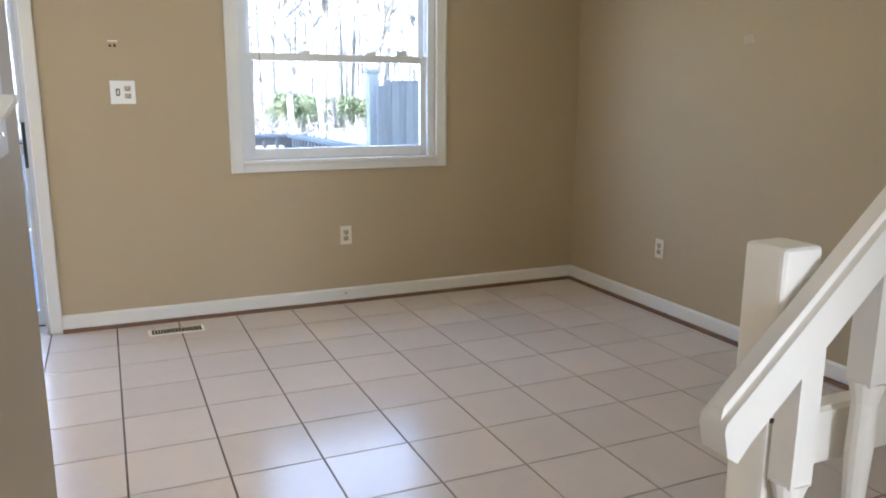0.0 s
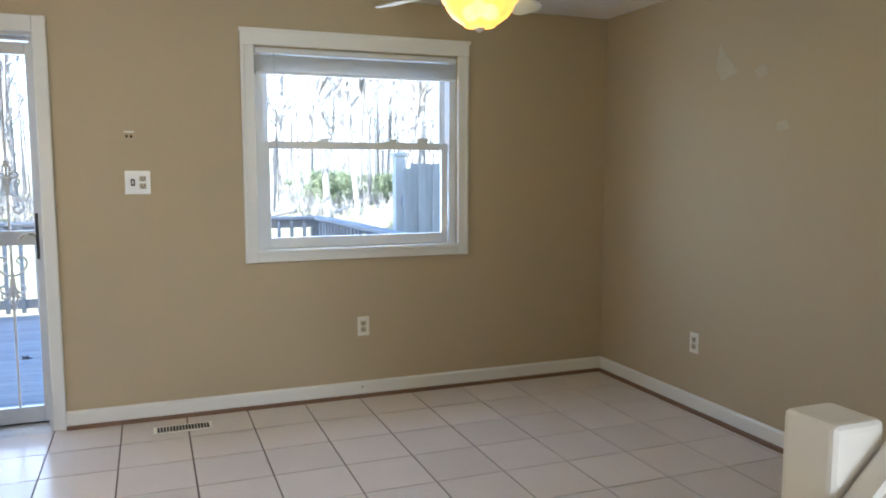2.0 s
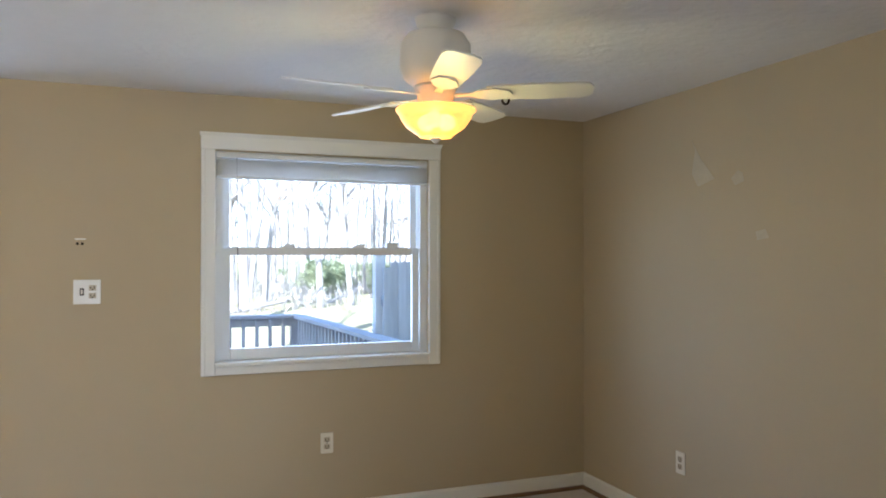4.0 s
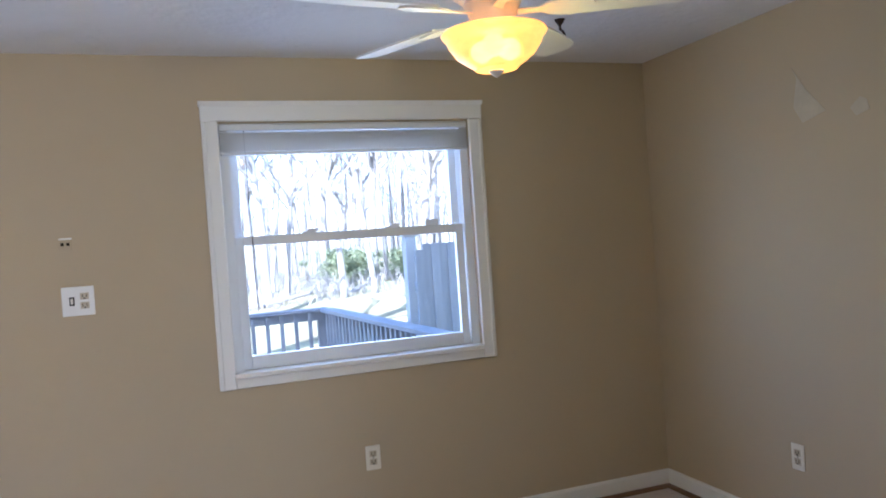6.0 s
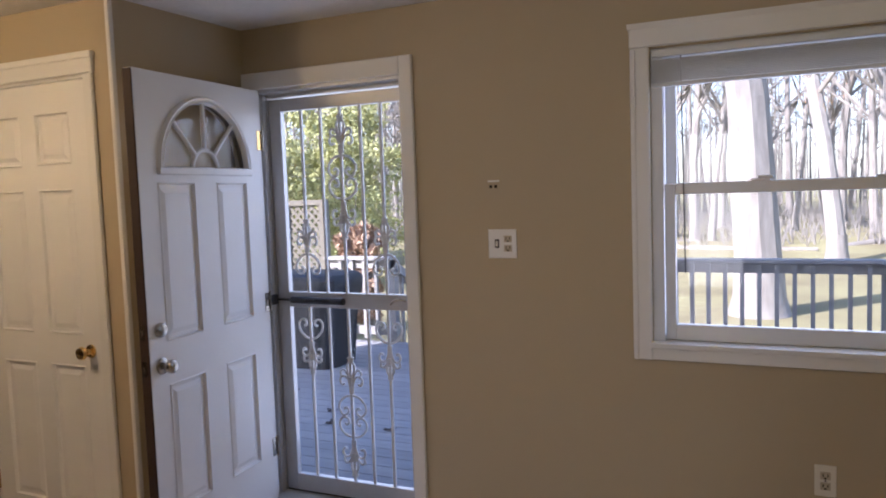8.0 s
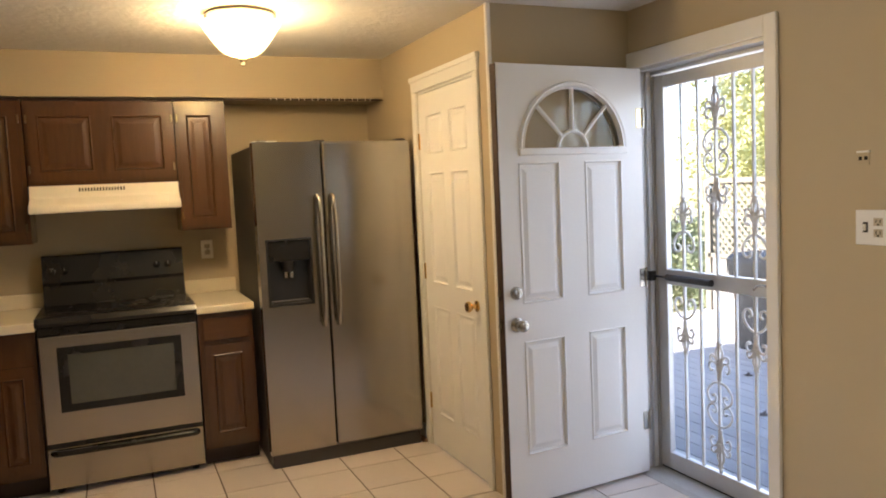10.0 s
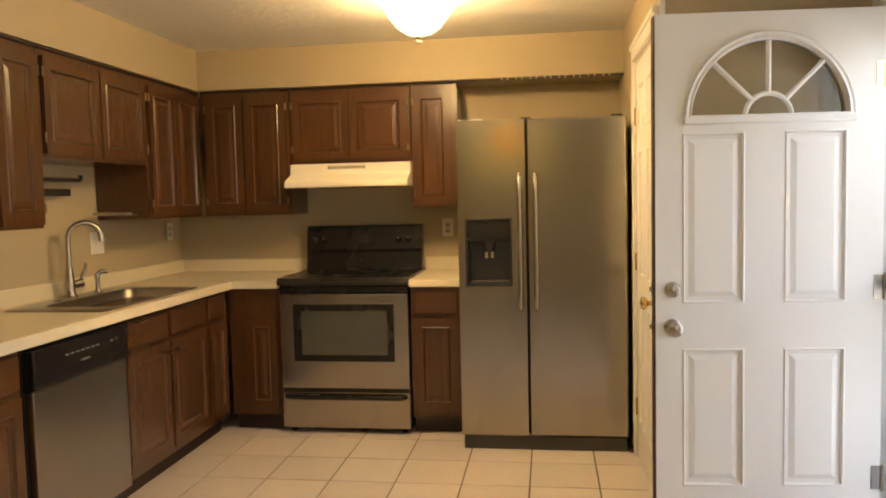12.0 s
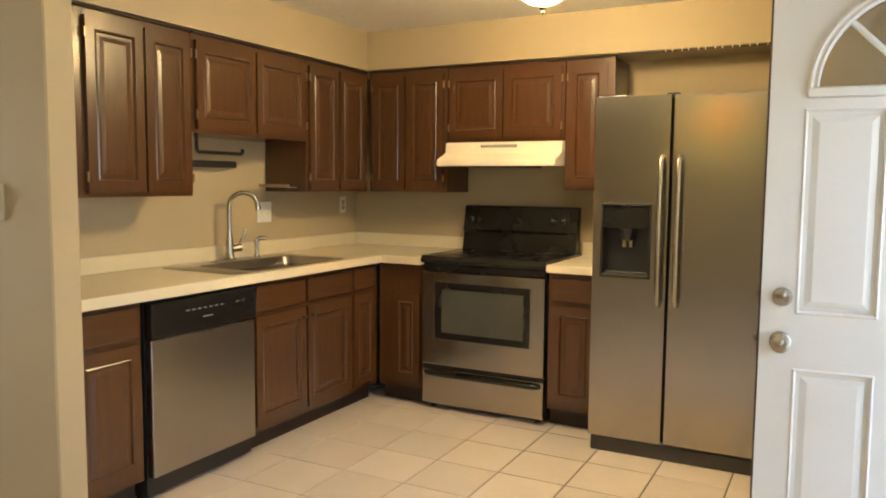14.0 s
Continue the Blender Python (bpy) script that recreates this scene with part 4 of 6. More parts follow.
def sink():
    root = holder("kitchen_sink", ((SKX0 + SKX1) / 2, (SKY0 + SKY1) / 2, 0.915), "stainless steel drop-in single bowl sink", "sink")
    bm = bmesh.new()
    n = 7

    def rrect(x0, x1, y0, y1, r, z):
        pts = []
        for cx, cy, a0 in ((x1 - r, y1 - r, 0), (x0 + r, y1 - r, 90), (x0 + r, y0 + r, 180), (x1 - r, y0 + r, 270)):
            for i in range(n):
                a = radians(a0 + 90 * i / (n - 1))
                pts.append(bm.verts.new((cx + r * math.cos(a), cy + r * math.sin(a), z)))
        return pts
    loops = [rrect(SKX0, SKX1, SKY0, SKY1, 0.03, 0.916), rrect(SKX0 + 0.006, SKX1 - 0.006, SKY0 + 0.006, SKY1 - 0.006, 0.03, 0.921),
             rrect(SKX0 + 0.035, SKX1 - 0.15, SKY0 + 0.095, SKY1 - 0.028, 0.05, 0.919), rrect(SKX0 + 0.042, SKX1 - 0.157, SKY0 + 0.102, SKY1 - 0.035, 0.05, 0.908),
             rrect(SKX0 + 0.06, SKX1 - 0.175, SKY0 + 0.12, SKY1 - 0.053, 0.06, 0.76), rrect(SKX0 + 0.11, SKX1 - 0.23, SKY0 + 0.16, SKY1 - 0.10, 0.06, 0.745)]
    for a, b in zip(loops, loops[1:]):
        for i in range(len(a)):
            j = (i + 1) % len(a)
            bm.faces.new((a[i], a[j], b[j], b[i]))
    bm.faces.new(loops[-1])
    hpart("basin", bm, M_SINK, root, smooth=True)
    hpart("drain", lathe(bmesh.new(), [(0.045, 0), (0.045, 0.003), (0.03, 0.002), (0.0, 0.0)], ((SKX0 + SKX1) / 2 - 0.08, 2.60, 0.746)), M_NICKEL, root, smooth=True)


sink()


def faucet():
    fx, fy, fz = -0.515, 2.352, 0.921
    root = holder("faucet", (fx, fy, fz), "brushed nickel gooseneck faucet with side lever", "faucet")
    hpart("base", lathe(bmesh.new(), [(0.034, 0), (0.034, 0.006), (0.026, 0.016), (0.023, 0.05), (0.022, 0.10), (0.018, 0.13), (0.014, 0.16), (0, 0.162)], (fx, fy, fz)), M_NICKEL, root, smooth=True)
    pts = [(fx, fy, fz + 0.10), (fx, fy, fz + 0.27)] + [(fx - 0.05 + 0.05 * math.cos(radians(a)), fy + 0.06 - 0.06 * math.cos(radians(a)), fz + 0.30 + 0.075 * math.sin(radians(a))) for a in range(0, 166, 15)]
    hpart("spout", tube(bmesh.new(), pts, 0.0125, 12), M_NICKEL, root, smooth=True)
    e = pts[-1]
    hpart("spout_tip", cyl(bmesh.new(), (e[0] + 0.002, e[1] - 0.002, e[2] + 0.008), (e[0] - 0.004, e[1] + 0.005, e[2] - 0.04), 0.013, 0.016, 14), M_NICKEL, root, smooth=True)
    hpart("lever_boss", cyl(bmesh.new(), (fx - 0.012, fy + 0.008, fz + 0.06), (fx - 0.062, fy + 0.024, fz + 0.066), 0.020, 0.023, 16), M_NICKEL, root, smooth=True)
    hpart("lever", tube(bmesh.new(), [(fx - 0.055, fy + 0.022, fz + 0.075), (fx - 0.066, fy + 0.026, fz + 0.105), (fx - 0.084, fy + 0.032, fz + 0.135), (fx - 0.092, fy + 0.034, fz + 0.165)], 0.0085, 10), M_NICKEL, root, smooth=True)
    s = holder("side_sprayer", (-0.70, 2.385, fz), "brushed nickel side sprayer beside the faucet", "sprayer")
    hpart("base", lathe(bmesh.new(), [(0.022, 0), (0.022, 0.006), (0.012, 0.02), (0.011, 0.06), (0.015, 0.085), (0.013, 0.10), (0, 0.102)], (-0.70, 2.385, fz)), M_NICKEL, s, smooth=True)
    hpart("nozzle", tube(bmesh.new(), [(-0.70, 2.385, fz + 0.095), (-0.715, 2.40, fz + 0.112), (-0.74, 2.415, fz + 0.108)], 0.012, 10), M_NICKEL, s, smooth=True)
    o = thing("sink_hole_cover", lathe(bmesh.new(), [(0.02, 0), (0.02, 0.004), (0.0, 0.006)], (-0.36, 2.385, fz)), M_NICKEL, "brushed nickel hole cover on the sink rim", "cover", smooth=True)


faucet()


def dishwasher():
    x0, x1 = -0.135, 0.508
    root = holder("dishwasher", ((x0 + x1) / 2, 2.6, 0), "stainless steel dishwasher with black control panel", "dishwasher")
    hpart("body", B(x0 + 0.004, x1 - 0.004, KY + 0.03, 2.835, 0.02, 0.866), M_BLACKM, root)
    hpart("door_panel", B(x0 + 0.008, x1 - 0.008, 2.835, 2.872, 0.105, 0.695, bevel=0.006, seg=2), M_STEELV, root, "brushed steel door panel")
    cp = hpart("control_panel", B(x0 + 0.004, x1 - 0.004, 2.835, 2.885, 0.70, 0.852, bevel=0.010, seg=3), M_BLACK, root, "glossy black control panel")
    for i in range(11):
        x = x1 - 0.20 - i * 0.034
        if i in (7, 8):
            continue
        hpart("button", B(x - 0.010, x + 0.010, 2.8848, 2.8862, 0.796, 0.801), M_MARK, cp)
    hpart("dial", lathe(bmesh.new(), [(0.012, 0), (0.012, 0.002), (0.009, 0.0022)], (x0 + 0.10, 2.885, 0.800), 'Y', 20), M_NICKEL, cp)
    hpart("badge", B(0.16, 0.22, 2.8848, 2.8862, 0.756, 0.762), M_MARK, cp)
    hpart("toe_kick", B(x0 + 0.01, x1 - 0.01, 2.76, 2.80, 0.0, 0.10), M_BLACKM, root)


dishwasher()


def stove():
    y0, y1, xf, xb = 3.18, 3.957, -1.262, -1.885
    root = holder("stove", (-1.6, 3.57, 0), "black and stainless steel electric range with oven window", "stove")
    hpart("body", B(xb, xf - 0.03, y0 + 0.004, y1 - 0.004, 0.02, 0.90), M_BLACKM, root)
    bm = bmesh.new()
    prism(bm, [(xb, 0.885), (xf + 0.012, 0.885), (xf + 0.022, 0.905), (xf + 0.006, 0.930), (xb, 0.930)], 'Y', y0 - 0.006, y1 + 0.006)
    hpart("cooktop", bm, M_BLACK, root, "glossy black cooktop")
    for cx, cy, r in ((-1.46, 3.38, 0.10), (-1.46, 3.76, 0.075), (-1.70, 3.38, 0.075), (-1.70, 3.76, 0.10)):
        hpart("burner", lathe(bmesh.new(), [(r, 0.0), (r, 0.003), (r - 0.012, 0.004), (r - 0.02, 0.003), (0.0, 0.0032)], (cx, cy, 0.930), 'Z', 28), M_BLACK, root, "dark burner ring", True)
    hpart("front_strip", B(xf - 0.03, xf, y0, y1, 0.838, 0.884, bevel=0.006), M_BLACK, root)
    bm = bmesh.new()
    prism(bm, [(xb, 0.93), (xb + 0.095, 0.93), (xb + 0.075, 1.04), (xb + 0.085, 1.06), (xb + 0.055, 1.205), (xb + 0.04, 1.215), (xb, 1.215)], 'Y', y0 + 0.004, y1 - 0.004)
    bg = hpart("backguard", bm, M_BLACK, root, "glossy black backguard with controls")
    for yy in (3.235, 3.30, 3.80, 3.865):
        hpart("knob", lathe(bmesh.new(), [(0.020, 0), (0.019, 0.018), (0.012, 0.022), (0.0, 0.022)], (xb + 0.070, yy, 1.125), 'X', 18), M_BLACK, bg, smooth=True)
        hpart("knob_mark", B(xb + 0.0925, xb + 0.0935, yy - 0.002, yy + 0.002, 1.126, 1.142), M_MARK, bg)
    hpart("badge", B(xb + 0.074, xb + 0.078, 3.52, 3.60, 1.085, 1.092), M_NICKEL, bg)
    d = hpart("oven_door", B(xf - 0.03, xf + 0.008, y0 + 0.002, y1 - 0.002, 0.275, 0.835, bevel=0.006, seg=2), M_STEEL, root, "brushed steel oven door")
    bm = bmesh.new()
    box(bm, xf + 0.006, xf + 0.012, y0 + 0.085, y1 - 0.085, 0.435, 0.775, bevel=0.002)
    hpart("window_frame", bm, M_BLACK, d)
    hpart("oven_window", B(xf + 0.010, xf + 0.0135, y0 + 0.135, y1 - 0.125, 0.475, 0.735), M_OVEN, d, "dark oven glass")
    bm = bmesh.new()
    for a, b, c, e in ((y0 + 0.079, y1 - 0.079, 0.429, 0.435), (y0 + 0.079, y1 - 0.079, 0.775, 0.781), (y0 + 0.079, y0 + 0.085, 0.435, 0.775), (y1 - 0.085, y1 - 0.079, 0.435, 0.775)):
        box(bm, xf + 0.007, xf + 0.0105, a, b, c, e)
    hpart("window_trim", bm, M_NICKEL, d)
    hpart("gap_strip", B(xf - 0.03, xf - 0.002, y0 + 0.002, y1 - 0.002, 0.25, 0.275), M_BLACK, root)
    dr = hpart("drawer", B(xf - 0.03, xf + 0.004, y0 + 0.002, y1 - 0.002, 0.035, 0.25, bevel=0.006, seg=2), M_STEEL, root, "brushed steel warming drawer")
    hpart("drawer_handle", tube(bmesh.new(), [(xf, y0 + 0.03, 0.225), (xf + 0.022, y0 + 0.045, 0.225), (xf + 0.026, y0 + 0.07, 0.225), (xf + 0.026, y1 - 0.07, 0.225), (xf + 0.022, y1 - 0.045, 0.225), (xf, y1 - 0.03, 0.225)], 0.016, 10), M_BLACK, dr, "black bar handle", True)
    for yy in (y0 + 0.05, y1 - 0.05):
        hpart("foot", cyl(bmesh.new(), (xf - 0.06, yy, 0.0), (xf - 0.06, yy, 0.022), 0.018, seg=10), M_BLACKM, root)


stove()


def hood():
    y0, y1 = 3.176, 3.940
    root = holder("range_hood", (-1.7, 3.56, 1.5), "almond enamel range hood under the short cabinets", "range hood")
    xf = -1.43
    bm = bmesh.new()
    prism(bm, [(KX, 1.610), (XF + 0.03, 1.610), (XF + 0.036, 1.545), (xf, 1.50), (xf + 0.004, 1.465), (xf - 0.02, 1.462), (KX, 1.475)], 'Y', y0 + 0.002, y1 - 0.002)
    bmesh.ops.bevel(bm, geom=[e for e in bm.edges if e.calc_length() > 0.6], offset=0.006, segments=2, affect='EDGES')
    hpart("shell", bm, M_HOOD, root)
    for i in range(16):
        y = 3.42 + 0.015 * i
        hpart("vent_slot", B(XF + 0.030, XF + 0.0345, y, y + 0.008, 1.575, 1.594), M_DARK, root)
    hpart("switch", lathe(bmesh.new(), [(0.008, 0), (0.008, 0.006), (0, 0.007)], (XF + 0.032, 3.36, 1.585), 'X', 12), M_PLATE, root)
    hpart("filter", B(KX + 0.12, xf - 0.08, 3.35, 3.72, 1.458, 1.470), M_GREYSIDE, root, "grey mesh grease filter")


hood()


def fridge():
    y0, ym, y1, xf = 4.283, 4.652, 5.178, -1.04
    root = holder("refrigerator", (-1.45, 4.73, 0), "stainless steel side by side refrigerator with ice dispenser", "refrigerator")
    hpart("body", B(-1.86, xf - 0.085, y0 + 0.006, y1 - 0.006, 0.02, 1.775, bevel=0.004), M_GREYSIDE, root, "dark grey textured side")
    # freezer door with a dispenser recess
    bm = bmesh.new()
    xb = xf - 0.08
    a0, a1, c0, c1 = 4.326, 4.566, 0.905, 1.262
    ys, zs = (y0, a0, a1, ym - 0.005), (0.082, c0, c1, 1.79)
    for i in range(3):
        for j in range(3):
            if i == 1 and j == 1:
                continue
            bm.faces.new([bm.verts.new((xf, y, z)) for y, z in ((ys[i], zs[j]), (ys[i + 1], zs[j]), (ys[i + 1], zs[j + 1]), (ys[i], zs[j + 1]))])
    for (p, q) in (((ys[0], zs[0]), (ys[0], zs[3])), ((ys[3], zs[0]), (ys[3], zs[3])), ((ys[0], zs[3]), (ys[3], zs[3])), ((ys[0], zs[0]), (ys[3], zs[0]))):
        bm.faces.new([bm.verts.new(v) for v in ((xb, *p), (xf, *p), (xf, *q), (xb, *q))])
    bm.faces.new([bm.verts.new((xb, y, z)) for y, z in ((ys[0], zs[0]), (ys[3], zs[0]), (ys[3], zs[3]), (ys[0], zs[3]))])
    bmesh.ops.remove_doubles(bm, verts=bm.verts[:], dist=0.0003)
    es = [e for e in bm.edges if len(e.link_faces) == 2 and e.calc_face_angle(0) > 1.2 and all(abs(v.co.x - xf) < 1e-5 for v in e.verts)]
    bmesh.ops.bevel(bm, geom=es, offset=0.012, segments=3, affect='EDGES')
    fd = hpart("freezer_door", bm, M_STEEL, root, "brushed steel freezer door")
    rd = hpart("fridge_door", B(xb, xf, ym + 0.005, y1, 0.082, 1.79, bevel=0.012, seg=3), M_STEEL, root, "brushed steel refrigerator door")
    # Near-black strip puts the shade between the two doors into colour.
    hpart("door_gap_shade", B(xb - 0.002, xf - 0.03, ym - 0.005, ym + 0.005, 0.09, 1.78), M_DARK, root)
    bm = bmesh.new()
    xr = xf - 0.07
    for q in (((xf, a0, c0), (xf, a1, c0), (xr, a1, c0 + 0.02), (xr, a0, c0 + 0.02)), ((xf, a0, c1), (xf, a1, c1), (xr, a1, c1), (xr, a0, c1)), ((xf, a0, c0), (xf, a0, c1), (xr, a0 + 0.01, c1), (xr, a0 + 0.01, c0)), ((xf, a1, c0), (xf, a1, c1), (xr, a1 - 0.01, c1), (xr, a1 - 0.01, c0)), ((xr, a0, c0), (xr, a1, c0), (xr, a1, c1), (xr, a0, c1))):
        bm.faces.new([bm.verts.new(v) for v in q])
    disp = hpart("dispenser", bm, M_BLACKM, fd, "black dispenser recess")
    bm = bmesh.new()
    for a, b, c, e in ((a0 - 0.006, a1 + 0.006, c1 - 0.006, c1 + 0.006), (a0 - 0.006, a1 + 0.006, c0 - 0.006, c0 + 0.008), (a0 - 0.006, a0 + 0.006, c0, c1), (a1 - 0.006, a1 + 0.006, c0, c1)):
        box(bm, xf - 0.004, xf + 0.004, a, b, c, e, bevel=0.002)
    hpart("dispenser_frame", bm, M_BLACKM, fd)
    hpart("dispenser_panel", B(xf - 0.03, xf - 0.004, a0 + 0.006, a1 - 0.006, 1.145, c1 - 0.006, bevel=0.004), M_BLACK, fd)
    hpart("ice_chute", lathe(bmesh.new(), [(0.028, 0), (0.040, 0.05), (0.040, 0.06)], (xf - 0.045, 4.446, 1.085)), M_BLACKM, fd, smooth=True)
    for dy in (-0.016, 0.016):
        hpart("dispenser_lever", B(xf - 0.06, xf - 0.045, 4.446 + dy - 0.013, 4.446 + dy + 0.013, 1.045, 1.10, bevel=0.005), M_NICKEL, fd, "chrome dispenser lever")
    hpart("drip_tray", B(xf - 0.06, xf - 0.006, a0 + 0.02, a1 - 0.02, c0 + 0.012, c0 + 0.022, bevel=0.003), M_GREYSIDE, fd)
    for yy, par in ((4.617, fd), (4.700, rd)):
        pts = [(xf, yy, 0.775), (xf + 0.035, yy, 0.785)] + [(xf + 0.046 + 0.016 * math.sin(math.pi * i / 10), yy, 0.80 + 0.67 * i / 10) for i in range(11)] + [(xf + 0.035, yy, 1.485), (xf, yy, 1.495)]
        hpart("door_handle", tube(bmesh.new(), pts, 0.0125, 12), M_NICKEL, par, "curved brushed steel bar handle", True)
    hpart("base_grille", B(-1.80, xf - 0.012, y0 + 0.01, y1 - 0.01, 0.0, 0.076, bevel=0.004), M_GREYSIDE, root, "grey base grille")
    for yy in (y0 + 0.05, y1 - 0.05, ym):
        hpart("hinge_cover", B(xb - 0.03, xf - 0.02, yy - 0.03, yy + 0.03, 1.775, 1.80, bevel=0.004), M_GREYSIDE, root)
    o = thing("leaflet", B(-1.14, -1.06, 4.29, 4.42, 1.7915, 1.797, bevel=0.001), M_WPLATE, "folded white paper lying on top of the refrigerator", "paper")


fridge()

# towel bar, paper towel holder and small glass shelf over the sink
ph = holder("paper_towel_holder", (-0.25, 2.42, 1.55), "black wire paper towel holder under the cabinet", "towel holder")
hpart("arm", tube(bmesh.new(), [(-0.235, 2.40, 1.597), (-0.238, 2.40, 1.525), (-0.25, 2.40, 1.512), (-0.565, 2.40, 1.512), (-0.578, 2.40, 1.518), (-0.578, 2.40, 1.538)], 0.010, 8), M_BLACKM, ph, smooth=True)
tb = holder("towel_bar", (-0.2, KY + 0.04, 1.40), "black flat towel bar on the wall above the sink", "towel bar")
hpart("bar", B(-0.63, -0.18, KY + 0.045, KY + 0.058, 1.435, 1.472, bevel=0.003), M_BLACKM, tb)
for x in (-0.22, -0.59):
    hpart("bracket", B(x - 0.012, x + 0.012, KY, KY + 0.045, 1.44, 1.467, bevel=0.002), M_BLACKM, tb)
sh = holder("hook_rail", (-0.88, 2.43, 1.33), "small metal rail on the side of the corner cabinet", "hook rail")
hpart("rail", B(-0.93, -0.82, 2.30, 2.53, 1.325, 1.335, bevel=0.002), M_NICKEL, sh)
hpart("lip", B(-0.824, -0.818, 2.30, 2.53, 1.325, 1.345, bevel=0.002), M_NICKEL, sh)
lt = thing("trim_soffit_edge", B(KX + 0.33, KX + 0.347, 4.23, CLY, 2.079, 2.087), M_WOOD_D, "dark unpainted soffit edge above the refrigerator", "trim", "structure")
for i in range(8):
    for dy in (0, 0.035):
        y = 4.50 + 0.085 * i + dy
        part("staple", B(KX + 0.344, KX + 0.350, y, y + 0.005, 2.075, 2.092), M_PLATE, lt)


# ---- ceiling lamps ----
def dome_lamp():
    root = holder("ceiling_lamp", (KL[0], KL[1], CZ), "glowing white alabaster glass ceiling lamp", "ceiling lamp")
    hpart("pan", lathe(bmesh.new(), [(0.0, CZ), (0.15, CZ), (0.16, CZ - 0.015), (0.14, CZ - 0.03), (0.0, CZ - 0.03)], (KL[0], KL[1], 0)), M_NICKEL, root, smooth=True)
    s = hpart("shade", lathe(bmesh.new(), [(0.178, CZ - 0.045), (0.180, CZ - 0.055), (0.165, CZ - 0.075), (0.135, CZ - 0.12), (0.10, CZ - 0.165), (0.06, CZ - 0.19), (0.015, CZ - 0.20)], (KL[0], KL[1], 0)), M_SHADEK, root, "glowing alabaster glass shade", True)
    s.visible_shadow = False
    for dx in (0.05, -0.05):
        bm = bmesh.new()
        bmesh.ops.create_icosphere(bm, subdivisions=2, radius=0.032, matrix=Matrix.Translation((KL[0] + dx, KL[1], CZ - 0.10)))
        b_ = hpart("bulb", bm, M_BULB, root, smooth=True)
        b_.visible_shadow = False
    hpart("finial", lathe(bmesh.new(), [(0.0, CZ - 0.19), (0.016, CZ - 0.20), (0.018, CZ - 0.21), (0.008, CZ - 0.222), (0.012, CZ - 0.232), (0.0, CZ - 0.24)], (KL[0], KL[1], 0), seg=16), M_NICKEL, root, smooth=True)


dome_lamp()


def ceiling_fan():
    fx, fy = FAN
    root = holder("ceiling_fan", (fx, fy, CZ), "white five blade ceiling fan with lit amber glass bowl", "ceiling fan")
    L = lambda prof, m, name, label="", seg=36: hpart(name, lathe(bmesh.new(), prof, (fx, fy, 0), seg=seg), m, root, label, True)
    L([(0.0, CZ), (0.075, CZ), (0.072, CZ - 0.02), (0.05, CZ - 0.045), (0.03, CZ - 0.075), (0.0, CZ - 0.075)], M_FAN, "canopy")
    L([(0.0, 2.300), (0.05, 2.295), (0.105, 2.280), (0.128, 2.245), (0.130, 2.165), (0.115, 2.120), (0.085, 2.095), (0.0, 2.090)], M_FAN, "motor_housing")
    L([(0.0, 2.105), (0.075, 2.100), (0.08, 2.085), (0.07, 2.070), (0.062, 2.030), (0.07, 2.015), (0.0, 2.010)], M_FAN, "switch_housing")
    for k in range(20):
        a = 2 * math.pi * k / 20
        bm = bmesh.new()
        box(bm, 0.100, 0.122, -0.006, 0.006, -0.002, 0.002)
        bmesh.ops.transform(bm, matrix=Matrix.Translation((fx, fy, 2.113)) @ Matrix.Rotation(a, 4, 'Z') @ Matrix.Rotation(radians(-32), 4, 'Y'), verts=bm.verts)
        hpart("vent_slot", bm, M_SHOE, root)
    sh = L([(0.142, 2.012), (0.147, 2.006), (0.142, 1.998), (0.134, 1.990), (0.128, 1.974), (0.108, 1.945), (0.080, 1.925), (0.066, 1.916), (0.058, 1.908), (0.0, 1.906)], M_SHADE, "glass_bowl", "lit amber glass bowl", 40)
    sh.visible_shadow = False
    L([(0.0, 1.909), (0.02, 1.906), (0.022, 1.902), (0.01, 1.892), (0.0, 1.885)], M_FAN, "finial", "", 16)
    for dx, dy in ((0.045, 0.0), (-0.022, 0.04), (-0.022, -0.04)):
        bm = bmesh.new()
        bmesh.ops.create_icosphere(bm, subdivisions=2, radius=0.032, matrix=Matrix.Translation((fx + dx, fy + dy, 1.965)))
        b_ = hpart("bulb", bm, M_BULBF, root, smooth=True)
        b_.visible_shadow = False
    for k in range(5):
        a = radians(114 + 72 * k)
        rot = Matrix.Translation((fx, fy, 2.066)) @ Matrix.Rotation(a, 4, 'Z')
        bm = bmesh.new()
        prof = [(0.19, 0.052), (0.36, 0.061), (0.515, 0.063), (0.552, 0.053), (0.565, 0.03)]
        out = [(r, w) for r, w in prof] + [(r, -w) for r, w in reversed(prof)]
        prism(bm, out, 'Z', -0.003, 0.003)
        bmesh.ops.transform(bm, matrix=rot @ Matrix.Rotation(radians(-12), 4, 'X'), verts=bm.verts)
        b = hpart("blade", bm, M_FAN, root)
        bm = bmesh.new()
        prism(bm, [(0.07, 0.014), (0.13, 0.012), (0.16, 0.035), (0.21, 0.048), (0.27, 0.03), (0.28, 0.0), (0.27, -0.03), (0.21, -0.048), (0.16, -0.035), (0.13, -0.012), (0.07, -0.014)], 'Z', -0.009, -0.004)
        bmesh.ops.transform(bm, matrix=rot @ Matrix.Rotation(radians(-12), 4, 'X'), verts=bm.verts)
        hpart("blade_iron", bm, M_FAN, b)
    return root


